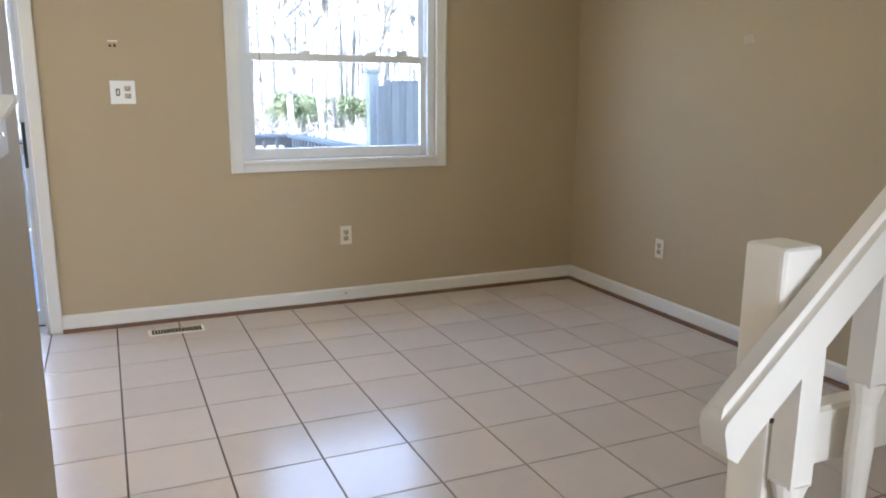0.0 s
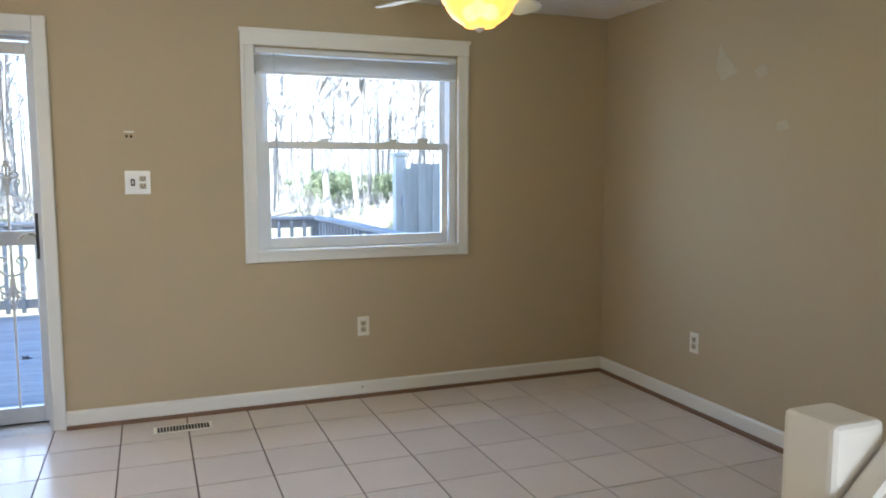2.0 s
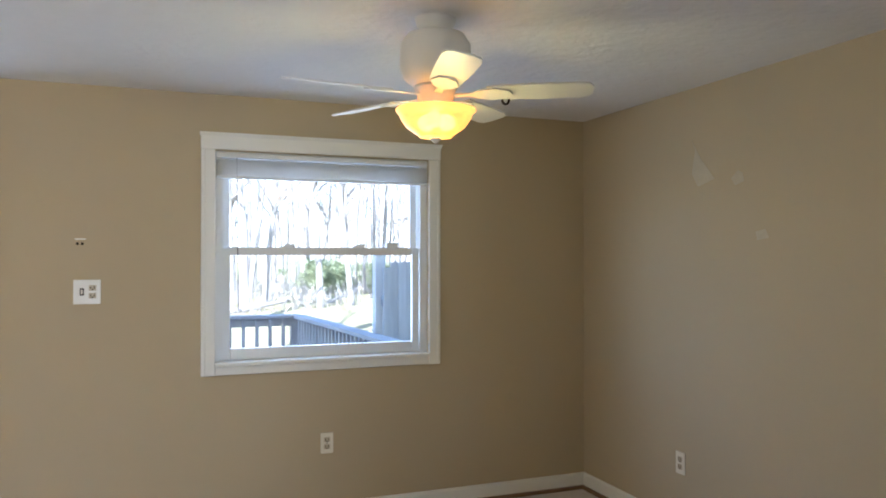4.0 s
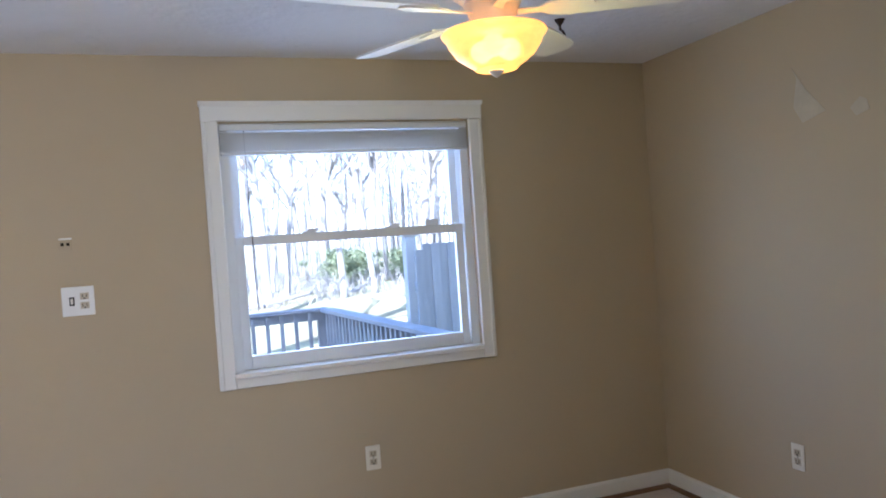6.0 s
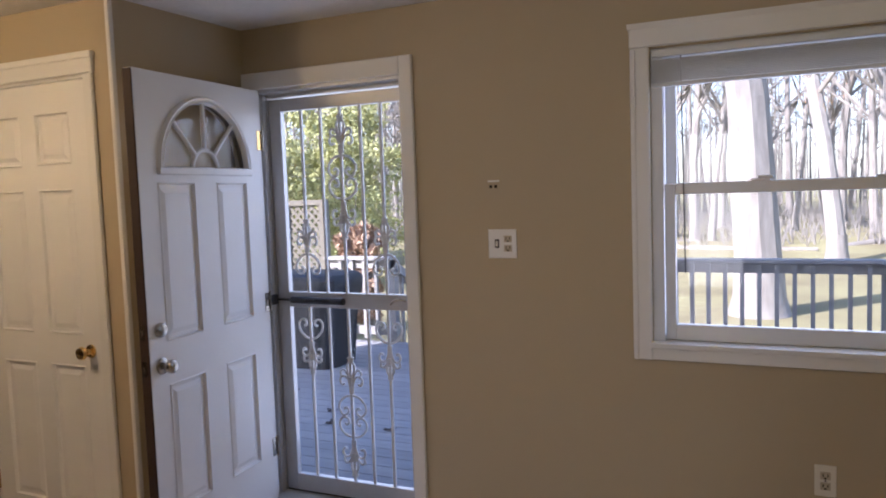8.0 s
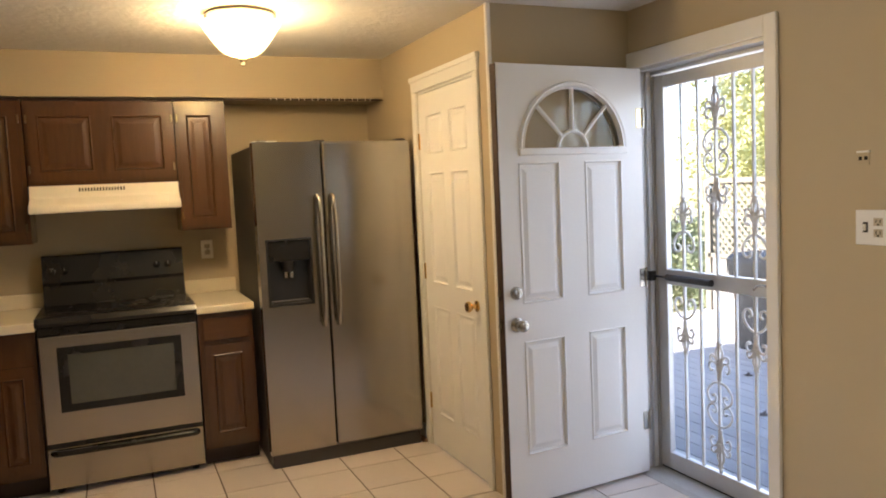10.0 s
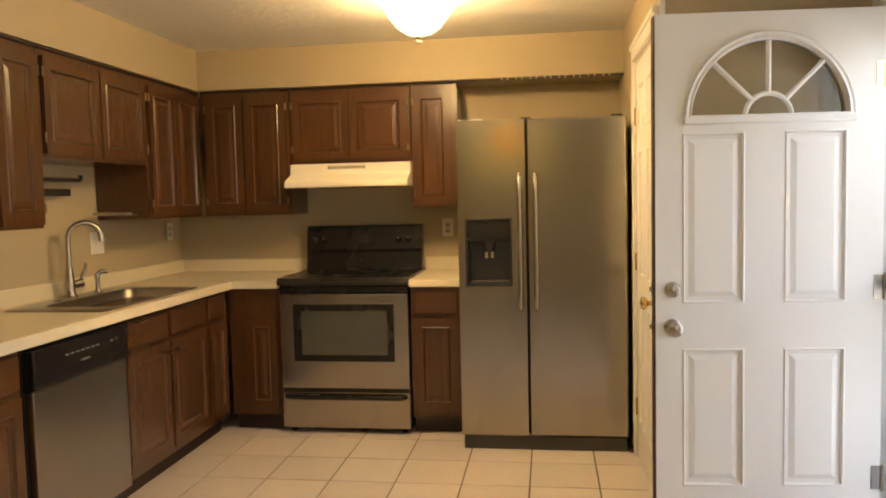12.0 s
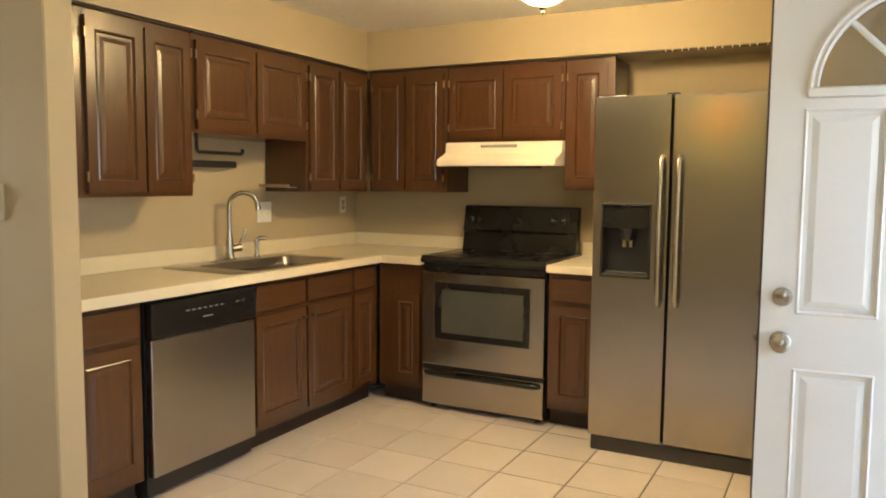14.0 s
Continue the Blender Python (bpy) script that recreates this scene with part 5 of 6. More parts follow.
ceiling_fan()
hk = holder("ceiling_hook", (3.23, 5.29, CZ), "dark bronze swag hook screwed into the ceiling", "hook")
hpart("base", lathe(bmesh.new(), [(0.0, CZ), (0.022, CZ), (0.019, CZ - 0.008), (0.008, CZ - 0.024), (0.0, CZ - 0.024)], (3.23, 5.29, 0), seg=12), M_HOOK, hk)
hpart("hook", tube(bmesh.new(), [(3.23, 5.29, CZ - 0.015), (3.23, 5.29, CZ - 0.045)] + [(3.23 + 0.019 * math.sin(a), 5.29, CZ - 0.066 + 0.021 * math.cos(a)) for a in [0.3 + 0.5 * i for i in range(10)]], 0.0055, 8), M_HOOK, hk, smooth=True)


# ---- stair rail beside the hall ----
def stair_rail():
    root = holder("stair_rail", (1.985, 2.275, 0), "white painted wooden stair rail with newel post and balusters", "stair rail")
    hpart("newel_post", B(1.957, 2.029, 2.232, 2.306, 0.0, 1.10, bevel=0.010, seg=3), M_RAILP, root)
    yf, yb = 2.184, 2.230
    k, x0, z0, h, x1 = 0.93, 1.832, 0.912, 0.09, 2.95

    def P(x, d):
        return (x, z0 + (x - x0) * k + d)
    bm = bmesh.new()
    prism(bm, [P(x0, 0), P(x0 - 0.006, -0.025), P(x0 + 0.002, -h + 0.022), P(x0 + 0.02, -h - 0.006), P(x0 + 0.04, -h), P(x1, -h), P(x1, 0)], 'Y', yf, yb)
    bmesh.ops.bevel(bm, geom=[e for e in bm.edges if e.calc_length() > 0.3], offset=0.011, segments=4, affect='EDGES')
    hpart("handrail", bm, M_RAILP, root, smooth=True)
    hpart("screw_head", lathe(bmesh.new(), [(0.004, 0), (0.004, -0.001), (0.0, -0.0015)], (1.905, yf, 0.885), 'Y', 10), M_DARK, root)
    for i in range(7):
        bx = 1.958 + 0.137 * i
        top = P(bx, -h)[1] + 0.03
        c = P(bx, -h)[1] - 0.17
        bot = max(0.0, 0.11 * i - 0.02)
        bm = bmesh.new()
        box(bm, bx, bx + 0.04, yf + 0.004, yf + 0.044, c, top)
        lathe(bm, [(0.026, c + 0.004), (0.017, c - 0.03), (0.019, c - 0.10), (0.014, c - 0.22), (0.019, bot + 0.02), (0.019, bot)], (bx + 0.02, yf + 0.024, 0), seg=14)
        hpart("baluster", bm, M_RAILP, root)
    hpart("lower_rail", B(2.029, 2.95, 2.25, 2.29, 0.752, 0.845, bevel=0.006), M_RAILP, root)
    st = holder("stairs", (2.5, 1.6, 0), "white painted stair flight rising beside the hall", "stairs", "structure")
    for i in range(7):
        hpart("step", B(1.98 + 0.205 * i, 3.6, 1.20, 2.18, 0.185 * i, 0.185 * (i + 1) - 0.003, bevel=0.004), M_RAILP, st)


stair_rail()

# ---- outdoors ----
M_DECK = mat("deck_board_grey", (0.42, 0.405, 0.40), 0.75, noise_scale=3, amount=0.5, stretch=(0.6, 7, 7), obj_random=0.14, bump=0.25, bump_scale=30)
M_RAILW = mat("weathered_rail", (0.43, 0.41, 0.385), 0.75, noise_scale=4, amount=0.45, obj_random=0.08, bump=0.2, bump_scale=25)
M_FENCE = mat("weathered_fence_grey", (0.50, 0.495, 0.49), 0.8, noise_scale=3, amount=0.4, stretch=(6, 6, 0.7), obj_random=0.1)
M_POSTW = mat("white_post", (0.72, 0.71, 0.68), 0.6, noise_scale=4, amount=0.2)
# Lattice base colour is darkened to carry the shade lying on it.
M_LATTICE = mat("tan_lattice_shaded", (0.20, 0.18, 0.14), 0.75, noise_scale=5, amount=0.3)
M_COVER = mat("grill_cover_grey", (0.035, 0.036, 0.040), 0.6, noise_scale=4, amount=0.4, bump=0.5, bump_scale=7)
M_GROUND = mat("leaf_litter_lawn", (0.40, 0.37, 0.18), 0.95, noise_scale=0.45, amount=0.85, color2=(0.18, 0.145, 0.075), bump=0.6, bump_scale=6)
M_BARK = mat("bark", (0.40, 0.37, 0.33), 0.9, noise_scale=2.2, amount=0.8, color2=(0.19, 0.17, 0.15), stretch=(4, 4, 0.8), bump=0.9, bump_scale=6)
M_LEAF = mat("evergreen_leaf", (0.32, 0.35, 0.13), 0.7, noise_scale=0.6, amount=0.7, color2=(0.48, 0.45, 0.20))
M_LOG = mat("fallen_log", (0.32, 0.29, 0.25), 0.9, noise_scale=2, amount=0.5)
M_PINK = mat("pink_cloth", (0.62, 0.22, 0.28), 0.8, noise_scale=6, amount=0.3)
M_BIN = mat("dark_blue_plastic", (0.05, 0.06, 0.085), 0.5, noise_scale=6, amount=0.3)
M_TERRA = mat("rust_leaf", (0.50, 0.34, 0.23), 0.8, noise_scale=3, amount=0.4)

M_LEAFD = mat("dark_evergreen_leaf", (0.17, 0.21, 0.11), 0.7, noise_scale=0.8, amount=0.6, color2=(0.27, 0.28, 0.15))

M_DEADLEAF = mat("dead_leaf_brown", (0.07, 0.045, 0.03), 0.8, noise_scale=20, amount=0.4)

GZ = -0.95
DKZ = -0.12
bm = bmesh.new()
N = 60
grid = []
for j in range(N + 1):
    row = []
    for i in range(N + 1):
        u, v = (i / N - 0.5) * 2, (j / N - 0.5) * 2
        x, y = 320 * u * abs(u) ** 1.2, 320 * v * abs(v) ** 1.2
        h = 0.12 * noise.noise((x * 0.09, y * 0.09, 0)) + (0.5 * noise.noise((x * 0.015, y * 0.015, 3)) if y > 30 else 0)
        row.append(bm.verts.new((x, y, GZ + (h if y > 12 else 0))))
    grid.append(row)
for j in range(N):
    for i in range(N):
        bm.faces.new((grid[j][i], grid[j][i + 1], grid[j + 1][i + 1], grid[j + 1][i]))
thing("ground", bm, M_GROUND, "leaf covered winter lawn and woodland floor", "ground", "structure", smooth=True)

# deck boards
DX_0, DX_1, DY0, DY1 = -4.15, 3.4, NY + 0.16, 10.3
deck = thing("deck", B(DX_0 + 0.05, DX_1 - 0.05, DY0 + 0.02, DY1 - 0.04, DKZ - 0.22, DKZ - 0.03), M_DECK, "grey weathered wooden deck in the shade of the house", "deck", "structure")
bw = 0.142
n = int((DY1 - DY0) / bw)
me = None
for i in range(n):
    if me is None:
        o = part("deck_board", B(DX_0, DX_1, 0.003, bw - 0.003, -0.03, 0.0, bevel=0.003), M_DECK, deck)
        me = o.data
    else:
        o = new("deck_board", me)
        o.parent = deck
    o.location = (0, DY0 + i * bw, DKZ)
for x in (DX_0 + 0.2, 0.0, DX_1 - 0.2):
    part("deck_post", B(x - 0.05, x + 0.05, DY1 - 0.2, DY1 - 0.1, GZ, DKZ - 0.22), M_DECK, deck)


def deck_rail(p, q, label, top=0.83, spacing=0.14, base=DKZ):
    """A rail between two points: posts, two rails, a flat cap and balusters."""
    p, q = Vector((*p, 0)), Vector((*q, 0))
    d = q - p
    L = d.length
    root = holder("deck_railing", p, label, "railing", group="deck railings")
    b0 = part("bottom_rail", B(0, L, -0.02, 0.02, base + 0.09, base + 0.18), M_RAILW, root)
    part("top_rail", B(0, L, -0.02, 0.02, top - 0.12, top - 0.03), M_RAILW, root)
    part("cap", B(-0.05, L + 0.05, -0.07, 0.07, top - 0.03, top + 0.005, bevel=0.004), M_RAILW, root)
    me = None
    k = int(L / spacing)
    for i in range(1, k):
        if me is None:
            o = part("baluster", B(-0.018, 0.018, -0.055, -0.02, base + 0.05, top - 0.035), M_RAILW, root)
            me = o.data
        else:
            o = new("baluster", me)
            o.parent = root
        o.location = (L * i / k, 0, 0)
    for x in [L * i / max(1, round(L / 1.9)) for i in range(max(1, round(L / 1.9)) + 1)]:
        part("post", B(x - 0.045, x + 0.045, 0.02, 0.11, base, top - 0.03), M_RAILW, root)
    root.matrix_world = Matrix.Translation(p) @ Matrix.Rotation(math.atan2(d.y, d.x), 4, 'Z')
    return root


deck_rail((-0.90, 10.2), (3.06, 10.2), "weathered grey deck railing with flat cap facing the lawn")
deck_rail((3.09, 10.05), (3.34, 6.3), "weathered grey deck railing running back to the house", spacing=0.11)
deck_rail((-2.42, 10.2), (-1.66, 10.2), "sunlit weathered deck railing beside the steps")
# steps down to the lawn
st = holder("deck_steps", (-1.3, 10.5, GZ), "weathered wooden steps going down to the lawn", "steps", "structure")
for i in range(4):
    hpart("tread", B(-1.62, -0.94, 10.30 + 0.28 * i, 10.60 + 0.28 * i, DKZ - 0.19 * (i + 1) - 0.035, DKZ - 0.19 * (i + 1), bevel=0.004), M_DECK, st)
for x in (-1.64, -0.92):
    bm = bmesh.new()
    prism(bm, [(10.26, DKZ - 0.03), (10.26, DKZ - 0.3), (11.5, GZ), (11.62, GZ), (11.62, GZ + 0.06)], 'X', x - 0.02, x + 0.02)
    hpart("stringer", bm, M_DECK, st)
    bm = bmesh.new()
    prism(bm, [(10.22, 0.80), (10.22, 0.70), (11.6, -0.06), (11.6, 0.04)], 'X', x - 0.045, x + 0.045)
    hpart("handrail", bm, M_RAILW, st)
    for k in range(6):
        y = 10.42 + 0.2 * k
        zt = 0.70 - (y - 10.22) * 0.55
        hpart("baluster", B(x - 0.018, x + 0.018, y - 0.018, y + 0.018, zt - 0.78, zt + 0.02), M_RAILW, st)

# privacy fence and white post past the side rail
fence = holder("privacy_fence", (4.6, 8.75, GZ), "grey narrow board privacy fence beside the deck", "fence")
for i in range(30):
    x = 3.62 + 0.075 * i
    top = 1.42 - (0.05 if i == 0 else 0)
    bm = bmesh.new()
    prism(bm, [(x, GZ), (x + 0.0742, GZ), (x + 0.0742, top - 0.008), (x + 0.068, top), (x + 0.006, top), (x, top - 0.008)], 'Y', 8.71 + 0.010 * (i % 2), 8.736 + 0.010 * (i % 2))
    hpart("fence_board", bm, M_FENCE, fence)
for z in (-0.5, 0.3, 1.05):
    hpart("fence_rail", B(3.62, 5.87, 8.746, 8.785, z - 0.045, z + 0.045), M_FENCE, fence)
wp = holder("white_post", (3.56, 8.86, GZ), "white square post with a cap standing at the fence end", "post")
hpart("shaft", B(3.565, 3.665, 8.80, 8.90, GZ, 1.49, bevel=0.006), M_POSTW, wp)
hpart("cap", B(3.545, 3.685, 8.787, 8.92, 1.49, 1.53, bevel=0.008), M_POSTW, wp)

# lattice screen at the far corner of the deck
LX0, LX1, LY = -4.08, -2.50, 10.22
ls = holder("lattice_screen", ((LX0 + LX1) / 2, LY, DKZ), "tan lattice privacy screen, colour darkened for shade, over dark boards at the deck corner", "screen")
for i in range(11):
    x = LX0 + 0.145 * i
    hpart("board", B(x, x + 0.125, LY - 0.012, LY + 0.012, DKZ, 0.53), M_RAILW, ls)
for i in range(-9, 17):
    for sg in (1, -1):
        xa = LX0 + 0.1 * i
        xa, xb = (xa, xa + 0.85) if sg > 0 else (xa + 0.85, xa)
        ca, cb = min(max(xa, LX0), LX1), min(max(xb, LX0), LX1)
        if abs(ca - cb) < 0.06:
            continue
        za, zb = 0.57 + abs(ca - xa), 0.57 + abs(cb - xa)
        bm = bmesh.new()
        prism(bm, [(ca - 0.024, za), (ca + 0.024, za), (cb + 0.024, zb), (cb - 0.024, zb)], 'Y', LY + 0.004 * sg - 0.003, LY + 0.004 * sg + 0.003)
        hpart("lattice_strip", bm, M_LATTICE, ls)
for x0_, x1_, z0_, z1_ in ((LX0 - 0.05, LX1 + 0.05, 1.42, 1.48), (LX0, LX1, 0.53, 0.58), (LX0 - 0.05, LX0 + 0.04, DKZ, 1.42), (-3.06, -2.97, DKZ, 1.42), (LX1 - 0.04, LX1 + 0.05, DKZ, 1.42)):
    hpart("frame", B(x0_, x1_, LY - 0.035, LY + 0.035, z0_, z1_), M_LATTICE, ls)

# fallen leaves on the deck
for x, y, a in ((-0.20, 7.50, 0.4), (-0.69, 7.50, 1.9), (-0.85, 7.77, 3.0), (0.35, 8.3, 5.1), (-1.5, 8.2, 2.4)):
    bm = bmesh.new()
    prism(bm, [(0.055 * math.cos(k * math.pi / 5) * (1.0 if k % 2 == 0 else 0.55), 0.04 * math.sin(k * math.pi / 5) * (1.0 if k % 2 == 0 else 0.55)) for k in range(10)], 'Z', 0.0, 0.004)
    for v in bm.verts:
        v.co.z += 6.0 * (v.co.x ** 2)
    lf = thing("fallen_leaf", bm, M_DEADLEAF, "dark curled dead leaf lying on the deck boards", "leaf", group="leaves on the deck")
    lf.matrix_basis = Matrix.Translation((x, y, DKZ)) @ Matrix.Rotation(a, 4, 'Z')

# covered grill
gr = holder("covered_grill", (-1.98, 9.15, DKZ), "barbecue grill under a dark grey cover on the deck", "grill")
bm = bmesh.new()
lv = []
for f, w, d_, in ((0.0, 0.36, 0.27), (0.5, 0.40, 0.29), (0.86, 0.47, 0.33), (0.94, 0.47, 0.33), (0.985, 0.44, 0.30), (1.0, 0.38, 0.25)):
    ring = []
    for k in range(40):
        a = 2 * math.pi * k / 40
        c, s_ = math.cos(a), math.sin(a)
        e = 0.35
        x = math.copysign(abs(c) ** e, c) * w
        y = math.copysign(abs(s_) ** e, s_) * d_
        fold = 1 + (0.035 * math.sin(k * 2.6) * (1 - f * 0.75))
        ring.append(bm.verts.new((-1.98 + x * fold, 9.15 + y * fold, DKZ + 0.9 * f)))
    lv.append(ring)
for a, b in zip(lv, lv[1:]):
    for k in range(40):
        j = (k + 1) % 40
        bm.faces.new((a[k], a[j], b[j], b[k]))
bm.faces.new(lv[-1])
bm.faces.new(lv[0])
hpart("cover", bm, M_COVER, gr, smooth=True)
bn = holder("storage_bin", (-0.62, 9.95, DKZ), "dark blue plastic bin standing by the deck post", "bin")
bm = bmesh.new()
prism(bm, [(-0.80, 0), (-0.46, 0), (-0.43, 0.72), (-0.83, 0.72)], 'Y', 9.78, 10.08)
bmesh.ops.translate(bm, vec=(0, 0, DKZ), verts=bm.verts)
hpart("tub", bm, M_BIN, bn)
hpart("lid", B(-0.85, -0.41, 9.76, 10.10, DKZ + 0.72, DKZ + 0.76, bevel=0.01), M_BIN, bn)
bm = bmesh.new()
bmesh.ops.create_icosphere(bm, subdivisions=3, radius=0.12)
for v in bm.verts:
    v.co *= 1 + 0.25 * noise.noise(v.co * 9)
    v.co.z *= 0.75
bmesh.ops.translate(bm, vec=(-0.58, 9.93, DKZ + 0.76 + 0.075), verts=bm.verts)
thing("cloth_bundle", bm, M_PINK, "pink cloth bundle lying on the dark bin", "cloth", smooth=True)


# ---- trees ----
def limb(bm, p, d, r, length, depth, rng, leaves=None):
    pts, rad = [p.copy()], [r]
    seg = 5 if depth > 1 else 4
    dirn = d.normalized()
    q = p.copy()
    for i in range(seg):
        dirn = (dirn + Vector((rng.uniform(-1, 1), rng.uniform(-1, 1), rng.uniform(-0.4, 0.8))) * (0.10 if depth == 3 else 0.22)).normalized()
        q = q + dirn * length / seg
        pts.append(q.copy())
        rad.append(r * (1 - 0.8 * (i + 1) / seg) + 0.006)
    sides = 9 if depth == 3 else (6 if depth == 2 else 4)
    rings = []
    for i, c in enumerate(pts):
        t = (pts[min(i + 1, seg)] - pts[max(i - 1, 0)]).normalized()
        u = t.cross(Vector((0.3, 1, 0.1))).normalized()
        v = t.cross(u)
        rings.append([bm.verts.new(c + rad[i] * (math.cos(2 * math.pi * k / sides) * u + math.sin(2 * math.pi * k / sides) * v)) for k in range(sides)])
    for a, b in zip(rings, rings[1:]):
        for k in range(sides):
            j = (k + 1) % sides
            bm.faces.new((a[k], a[j], b[j], b[k]))
    if depth > 0:
        n = {3: 13, 2: 5, 1: 3}[depth]
        for i in range(n):
            f = rng.uniform(0.28 if depth == 3 else 0.25, 0.98)
            k = min(int(f * seg), seg - 1)
            c = pts[k].lerp(pts[k + 1], f * seg - k)
            a = rng.uniform(0, 2 * math.pi)
            side = Vector((math.cos(a), math.sin(a), rng.uniform(0.25, 0.9)))
            limb(bm, c, (side + dirn * 0.5), rad[k] * rng.uniform(0.3, 0.5), length * rng.uniform(0.22, 0.42), depth - 1, rng)


def bare_tree(r, height, seed, label):
    rng = random.Random(seed)
    root = holder("tree", (0, 0, 0), label, "tree")
    bm = bmesh.new()
    lathe(bm, [(r * 1.7, -0.1), (r * 1.3, 0.12), (r * 1.08, 0.45), (r, 0.9)], (0, 0, 0), seg=12)
    part("root_flare", bm, M_BARK, root, smooth=True)
    bm = bmesh.new()
    limb(bm, Vector((0, 0, 0.6)), Vector((rng.uniform(-0.06, 0.06), rng.uniform(-0.06, 0.06), 1)), r, height, 3, rng)
    part("trunk", bm, M_BARK, root, smooth=True)
    return root


def place(ob, x, y, s=1.0, rz=0.0):
    return Matrix.Translation((x, y, GZ - 0.05)) @ Matrix.Rotation(rz, 4, 'Z') @ Matrix.Diagonal((s, s, s, 1))


big = bare_tree(0.42, 17, 3, "thick bare trunk of a large tree on the lawn")
big.matrix_basis = place(big, 1.75, 17.6)
t2 = bare_tree(0.27, 15, 8, "pale sunlit bare tree at the edge of the lawn")
t2.matrix_basis = place(t2, 3.4, 27.5)
kinds = [bare_tree(0.20, 15, 21, "bare winter tree in the woods behind the lawn"), bare_tree(0.15, 13, 22, "bare winter tree in the woods behind the lawn"), bare_tree(0.13, 16, 23, "slender bare winter tree in the woods behind the lawn")]
rng = random.Random(5)
for k, ob in enumerate(kinds):
    ob.matrix_basis = place(ob, (-2.5, 8.5, 14.0)[k], (37, 34, 39)[k])
    ob["group"] = "woodland trees"
for i in range(115):
    y = rng.uniform(34, 70)
    x = rng.uniform(-0.95, 0.62) * (y * 0.85) + 2
    copy_thing(kinds[i % 3], place(None, x, y, rng.uniform(0.8, 1.35), rng.uniform(0, 6.28)))


def evergreen(rad, height, seed, label, leaf=M_LEAF):
    """A shrub or tree whose crown is many small leaf clumps round stems."""
    rng = random.Random(seed)
    root = holder("evergreen_tree", (0, 0, 0), label, "tree")
    bm = bmesh.new()
    for k in range(4):
        a = rng.uniform(0, 6.28)
        cyl(bm, (0.1 * math.cos(a), 0.1 * math.sin(a), -0.1), (rad * 0.4 * math.cos(a), rad * 0.4 * math.sin(a), height * 0.8), 0.07, 0.015, 7)
    part("trunk", bm, M_BARK, root)
    vs, fs = [], []
    cl = [(rng.gauss(0, rad * 0.42), rng.gauss(0, rad * 0.42), height * (0.12 + 0.88 * rng.random() ** 0.8), rad * rng.uniform(0.12, 0.3)) for _ in range(110)]
    for cx, cy, cz, cr in cl:
        for _ in range(110):
            p = Vector((rng.gauss(0, 1), rng.gauss(0, 1), rng.gauss(0, 0.75))).normalized() * cr * rng.uniform(0.5, 1.1) + Vector((cx, cy, cz))
            u = Vector((rng.uniform(-1, 1), rng.uniform(-1, 1), rng.uniform(-1, 1))).normalized()
            v = u.cross(Vector((rng.uniform(-1, 1), rng.uniform(-1, 1), rng.uniform(-1, 1)))).normalized()
            s = rng.uniform(0.05, 0.11)
            b = len(vs)
            vs += [p - u * s, p + v * s * 0.5, p + u * s, p - v * s * 0.5]
            fs.append((b, b + 1, b + 2, b + 3))
    me = bpy.data.meshes.new("crown")
    me.from_pydata([tuple(v) for v in vs], [], fs)
    me.materials.append(leaf)
    o = new("crown", me)
    o.parent = root
    return root


e1 = evergreen(2.4, 5.5, 1, "yellow green evergreen tree beyond the deck")
e1.matrix_basis = place(e1, -12.0, 25.0)
copy_thing(e1, place(None, -16.0, 24.0, 1.2, 2.0))
copy_thing(e1, place(None, -8.0, 31.0, 1.1, 4.0))
copy_thing(e1, place(None, -10.4, 18.2, 0.75, 1.1))
copy_thing(e1, place(None, -8.6, 20.2, 0.7, 5.1))
e2 = evergreen(2.2, 2.6, 2, "low dark green evergreen shrub on the winter lawn", M_LEAFD)
e2.matrix_basis = place(e2, 11.5, 46, 0.8)
copy_thing(e2, place(None, 15.2, 47, 0.9, 1.0))
copy_thing(e2, place(None, 18.5, 46, 0.85, 2.5))
copy_thing(e2, place(None, -6.0, 12.9, 0.72, 0.4))
copy_thing(e2, place(None, -7.6, 13.3, 0.8, 3.4))
e3 = evergreen(0.4, 1.9, 4, "rust brown shrub beside the steps", M_TERRA)
e3.matrix_basis = place(e3, -4.6, 14.5)

# undergrowth and far woods
def sticks(name, rods, material, label, category):
    """Many thin tapered rods joined into one mesh."""
    vs, fs = [], []
    for p, q, r0, r1, n in rods:
        d = (q - p).normalized()
        u = d.cross(Vector((0.2, 1, 0.1))).normalized()
        v = d.cross(u)
        b = len(vs)
        for c, r in ((p, r0), (q, r1)):
            for k in range(n):
                a = 2 * math.pi * k / n
                vs.append(tuple(c + r * (math.cos(a) * u + math.sin(a) * v)))
        for k in range(n):
            j = (k + 1) % n
            fs.append((b + k, b + j, b + n + j, b + n + k))
    me = bpy.data.meshes.new(name)
    me.from_pydata(vs, [], fs)
    me.materials.append(material)
    return tagged(new(name, me), label, category, "", "stuff")


rng = random.Random(11)
rods = []
for i in range(700):
    y = rng.uniform(60, 120)
    x = rng.uniform(-1.0, 0.8) * y
    h = rng.uniform(9, 18)
    r = rng.uniform(0.06, 0.15)
    a = Vector((x, y, GZ - 0.4))
    rods.append((a, a + Vector((rng.uniform(-0.6, 0.6), 0, h)), r, r * 0.3, 6))
    for k in range(12):
        p = a + Vector((0, 0, h * rng.uniform(0.3, 0.95)))
        rods.append((p, p + Vector((rng.uniform(-2.2, 2.2), rng.uniform(-1, 1), rng.uniform(0.6, 2.2))), r * 0.35, 0.01, 4))
sticks("far_woods", rods, M_BARK, "distant bare winter woods", "woods")
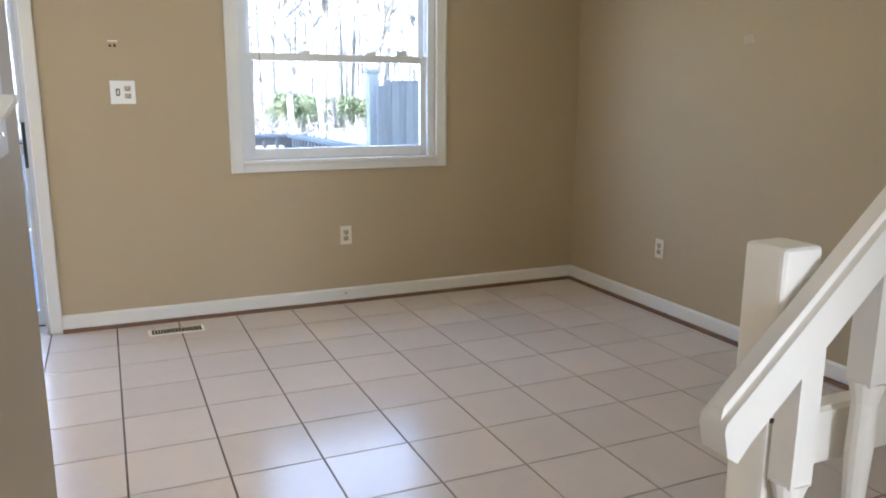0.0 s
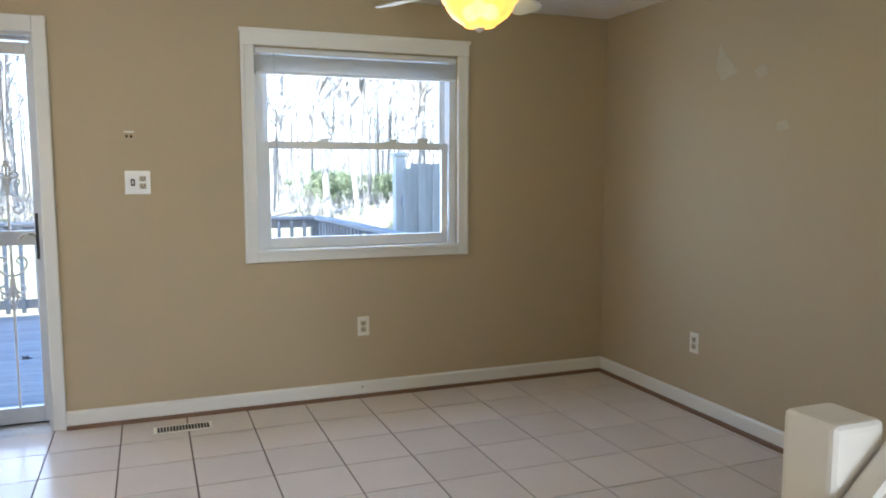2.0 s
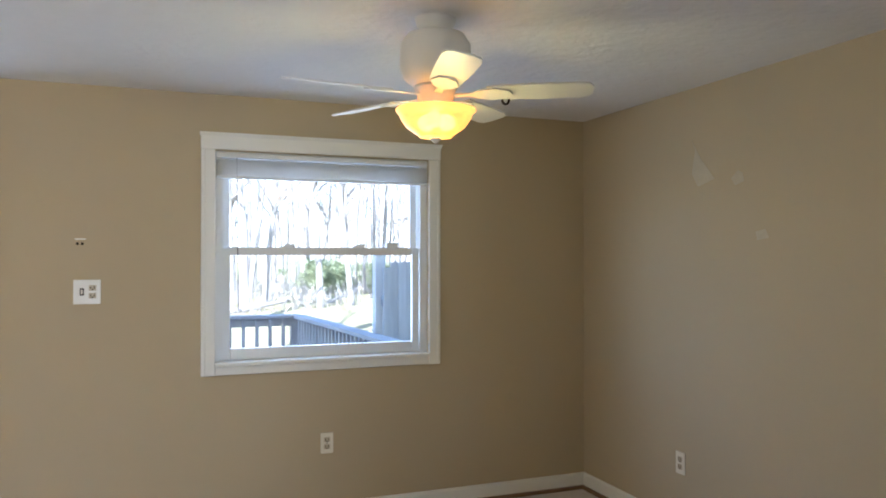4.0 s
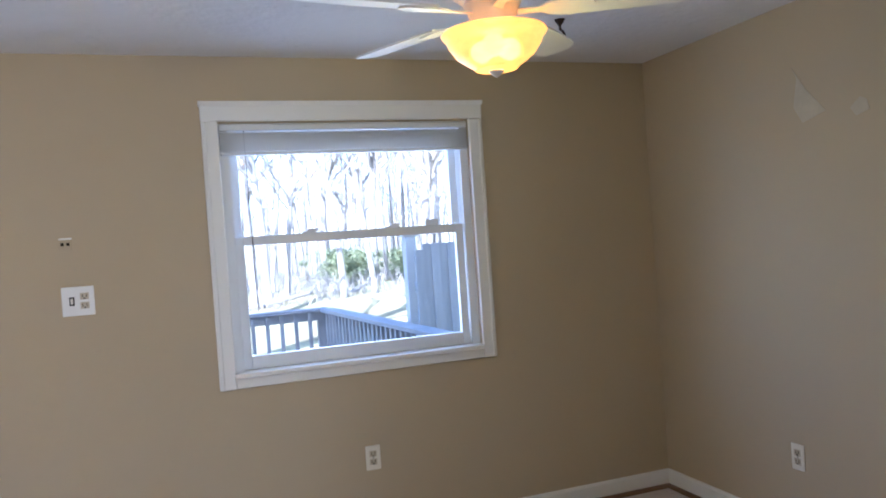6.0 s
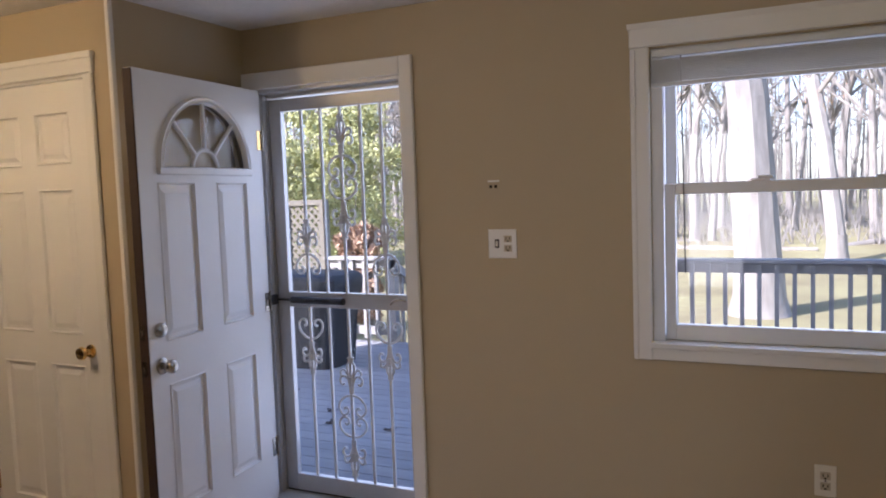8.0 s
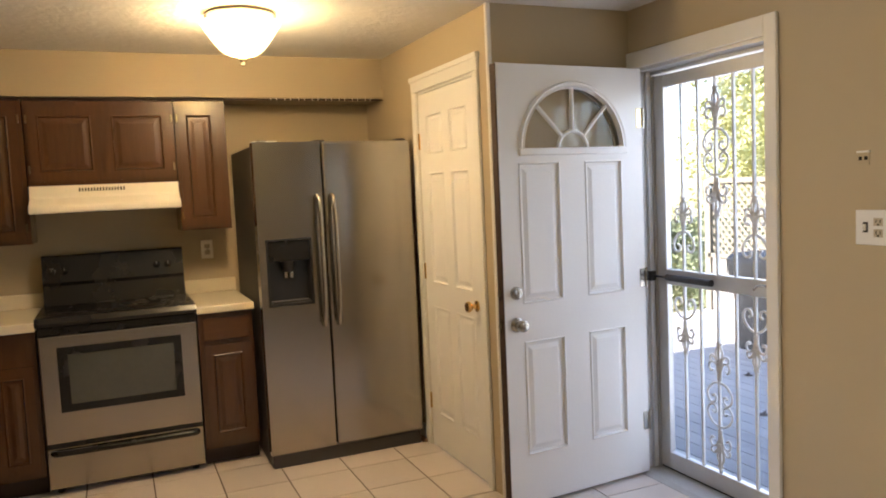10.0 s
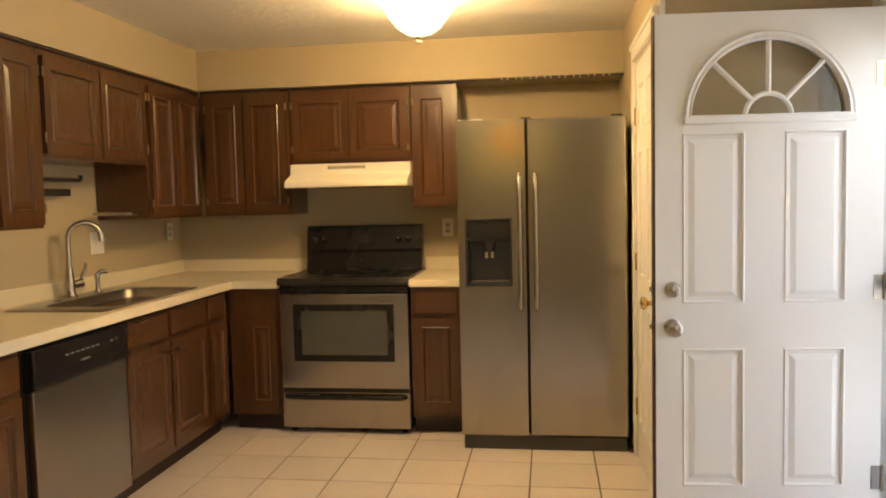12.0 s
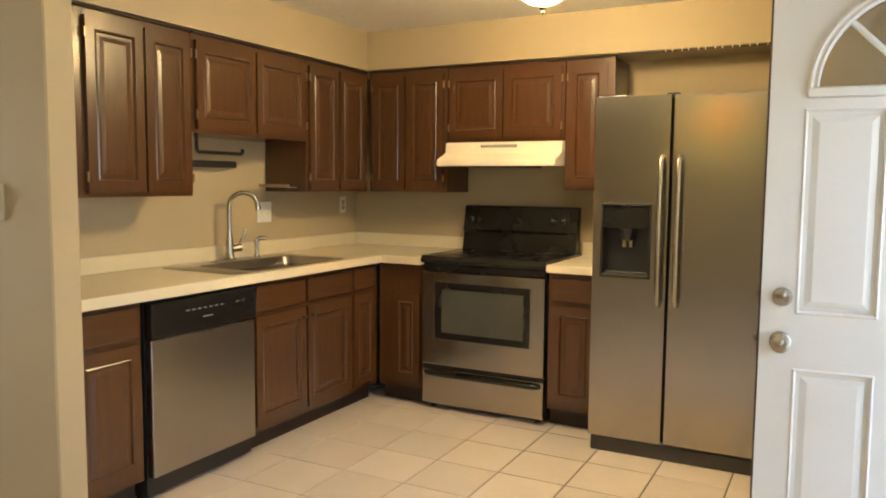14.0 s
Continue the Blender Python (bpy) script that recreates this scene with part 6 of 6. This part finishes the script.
rods = []
for i in range(3200):
    y = rng.uniform(32, 62)
    x = rng.uniform(-0.9, 0.75) * y * 0.9 + 2
    p = Vector((x, y, GZ - 0.1))
    for k in range(3):
        rods.append((p, p + Vector((rng.uniform(-0.5, 0.5), rng.uniform(-0.3, 0.3), rng.uniform(0.3, 1.3))), 0.025, 0.008, 4))
sticks("undergrowth", rods, M_BARK, "bare brush and twigs along the edge of the woods", "undergrowth")
for x, y, a, L in ((5.5, 33, 0.5, 4.0), (0.5, 31, -0.2, 5.0), (9.5, 36, 0.9, 3.0), (-3.0, 34, 0.2, 4.0)):
    lg = thing("fallen_log", cyl(bmesh.new(), (-L / 2, 0, 0.10), (L / 2, 0.2, 0.55 if a > 0.4 else 0.14), 0.13, 0.07, 9), M_LOG, "pale fallen log lying at the edge of the woods", "log", smooth=True)
    lg.matrix_basis = Matrix.Translation((x, y, GZ)) @ Matrix.Rotation(a, 4, 'Z')

# ---- floor tiles ----
PX = PY = 0.328
GX, GY = 1.446, 4.334


def tile_mesh(w, h):
    bm = bmesh.new()
    g = 0.0028
    box(bm, g, w - g, g, h - g, -0.006, 0.0)
    top = [v for v in bm.verts if v.co.z > -0.001]
    for v in top:
        v.co.x += 0.0012 if v.co.x < w / 2 else -0.0012
        v.co.y += 0.0012 if v.co.y < h / 2 else -0.0012
    me = bpy.data.meshes.new("tile")
    bmesh.ops.recalc_face_normals(bm, faces=bm.faces[:])
    bm.to_mesh(me)
    bm.free()
    me.materials.append(M_TILE)
    return me


TILES = {}
rest = bmesh.new()
i0, i1 = math.floor((KX - GX) / PX), math.ceil((EX - GX) / PX)
j0, j1 = math.floor((SOUTH - GY) / PY), math.ceil((NY - GY) / PY)
for j in range(j1, j0 - 1, -1):
    for i in range(i0, i1 + 1):
        x0, x1 = max(GX + i * PX, KX), min(GX + (i + 1) * PX, EX)
        y0, y1 = max(GY + j * PY, SOUTH), min(GY + (j + 1) * PY, NY)
        if x1 - x0 < 0.02 or y1 - y0 < 0.02:
            continue
        if y0 >= 1.6 and not (x1 < SX0 and y1 < KY):
            key = (round(x1 - x0, 3), round(y1 - y0, 3))
            if key not in TILES:
                TILES[key] = tile_mesh(*key)
            t = new("tile", TILES[key])
            t.parent = floor
            t.location = (x0, y0, 0)
        else:
            box(rest, x0 + 0.0028, x1 - 0.0028, y0 + 0.0028, y1 - 0.0028, -0.006, 0.0)
o = part("tiles_rest", rest, M_TILE, floor)
o["kind"] = "stuff"
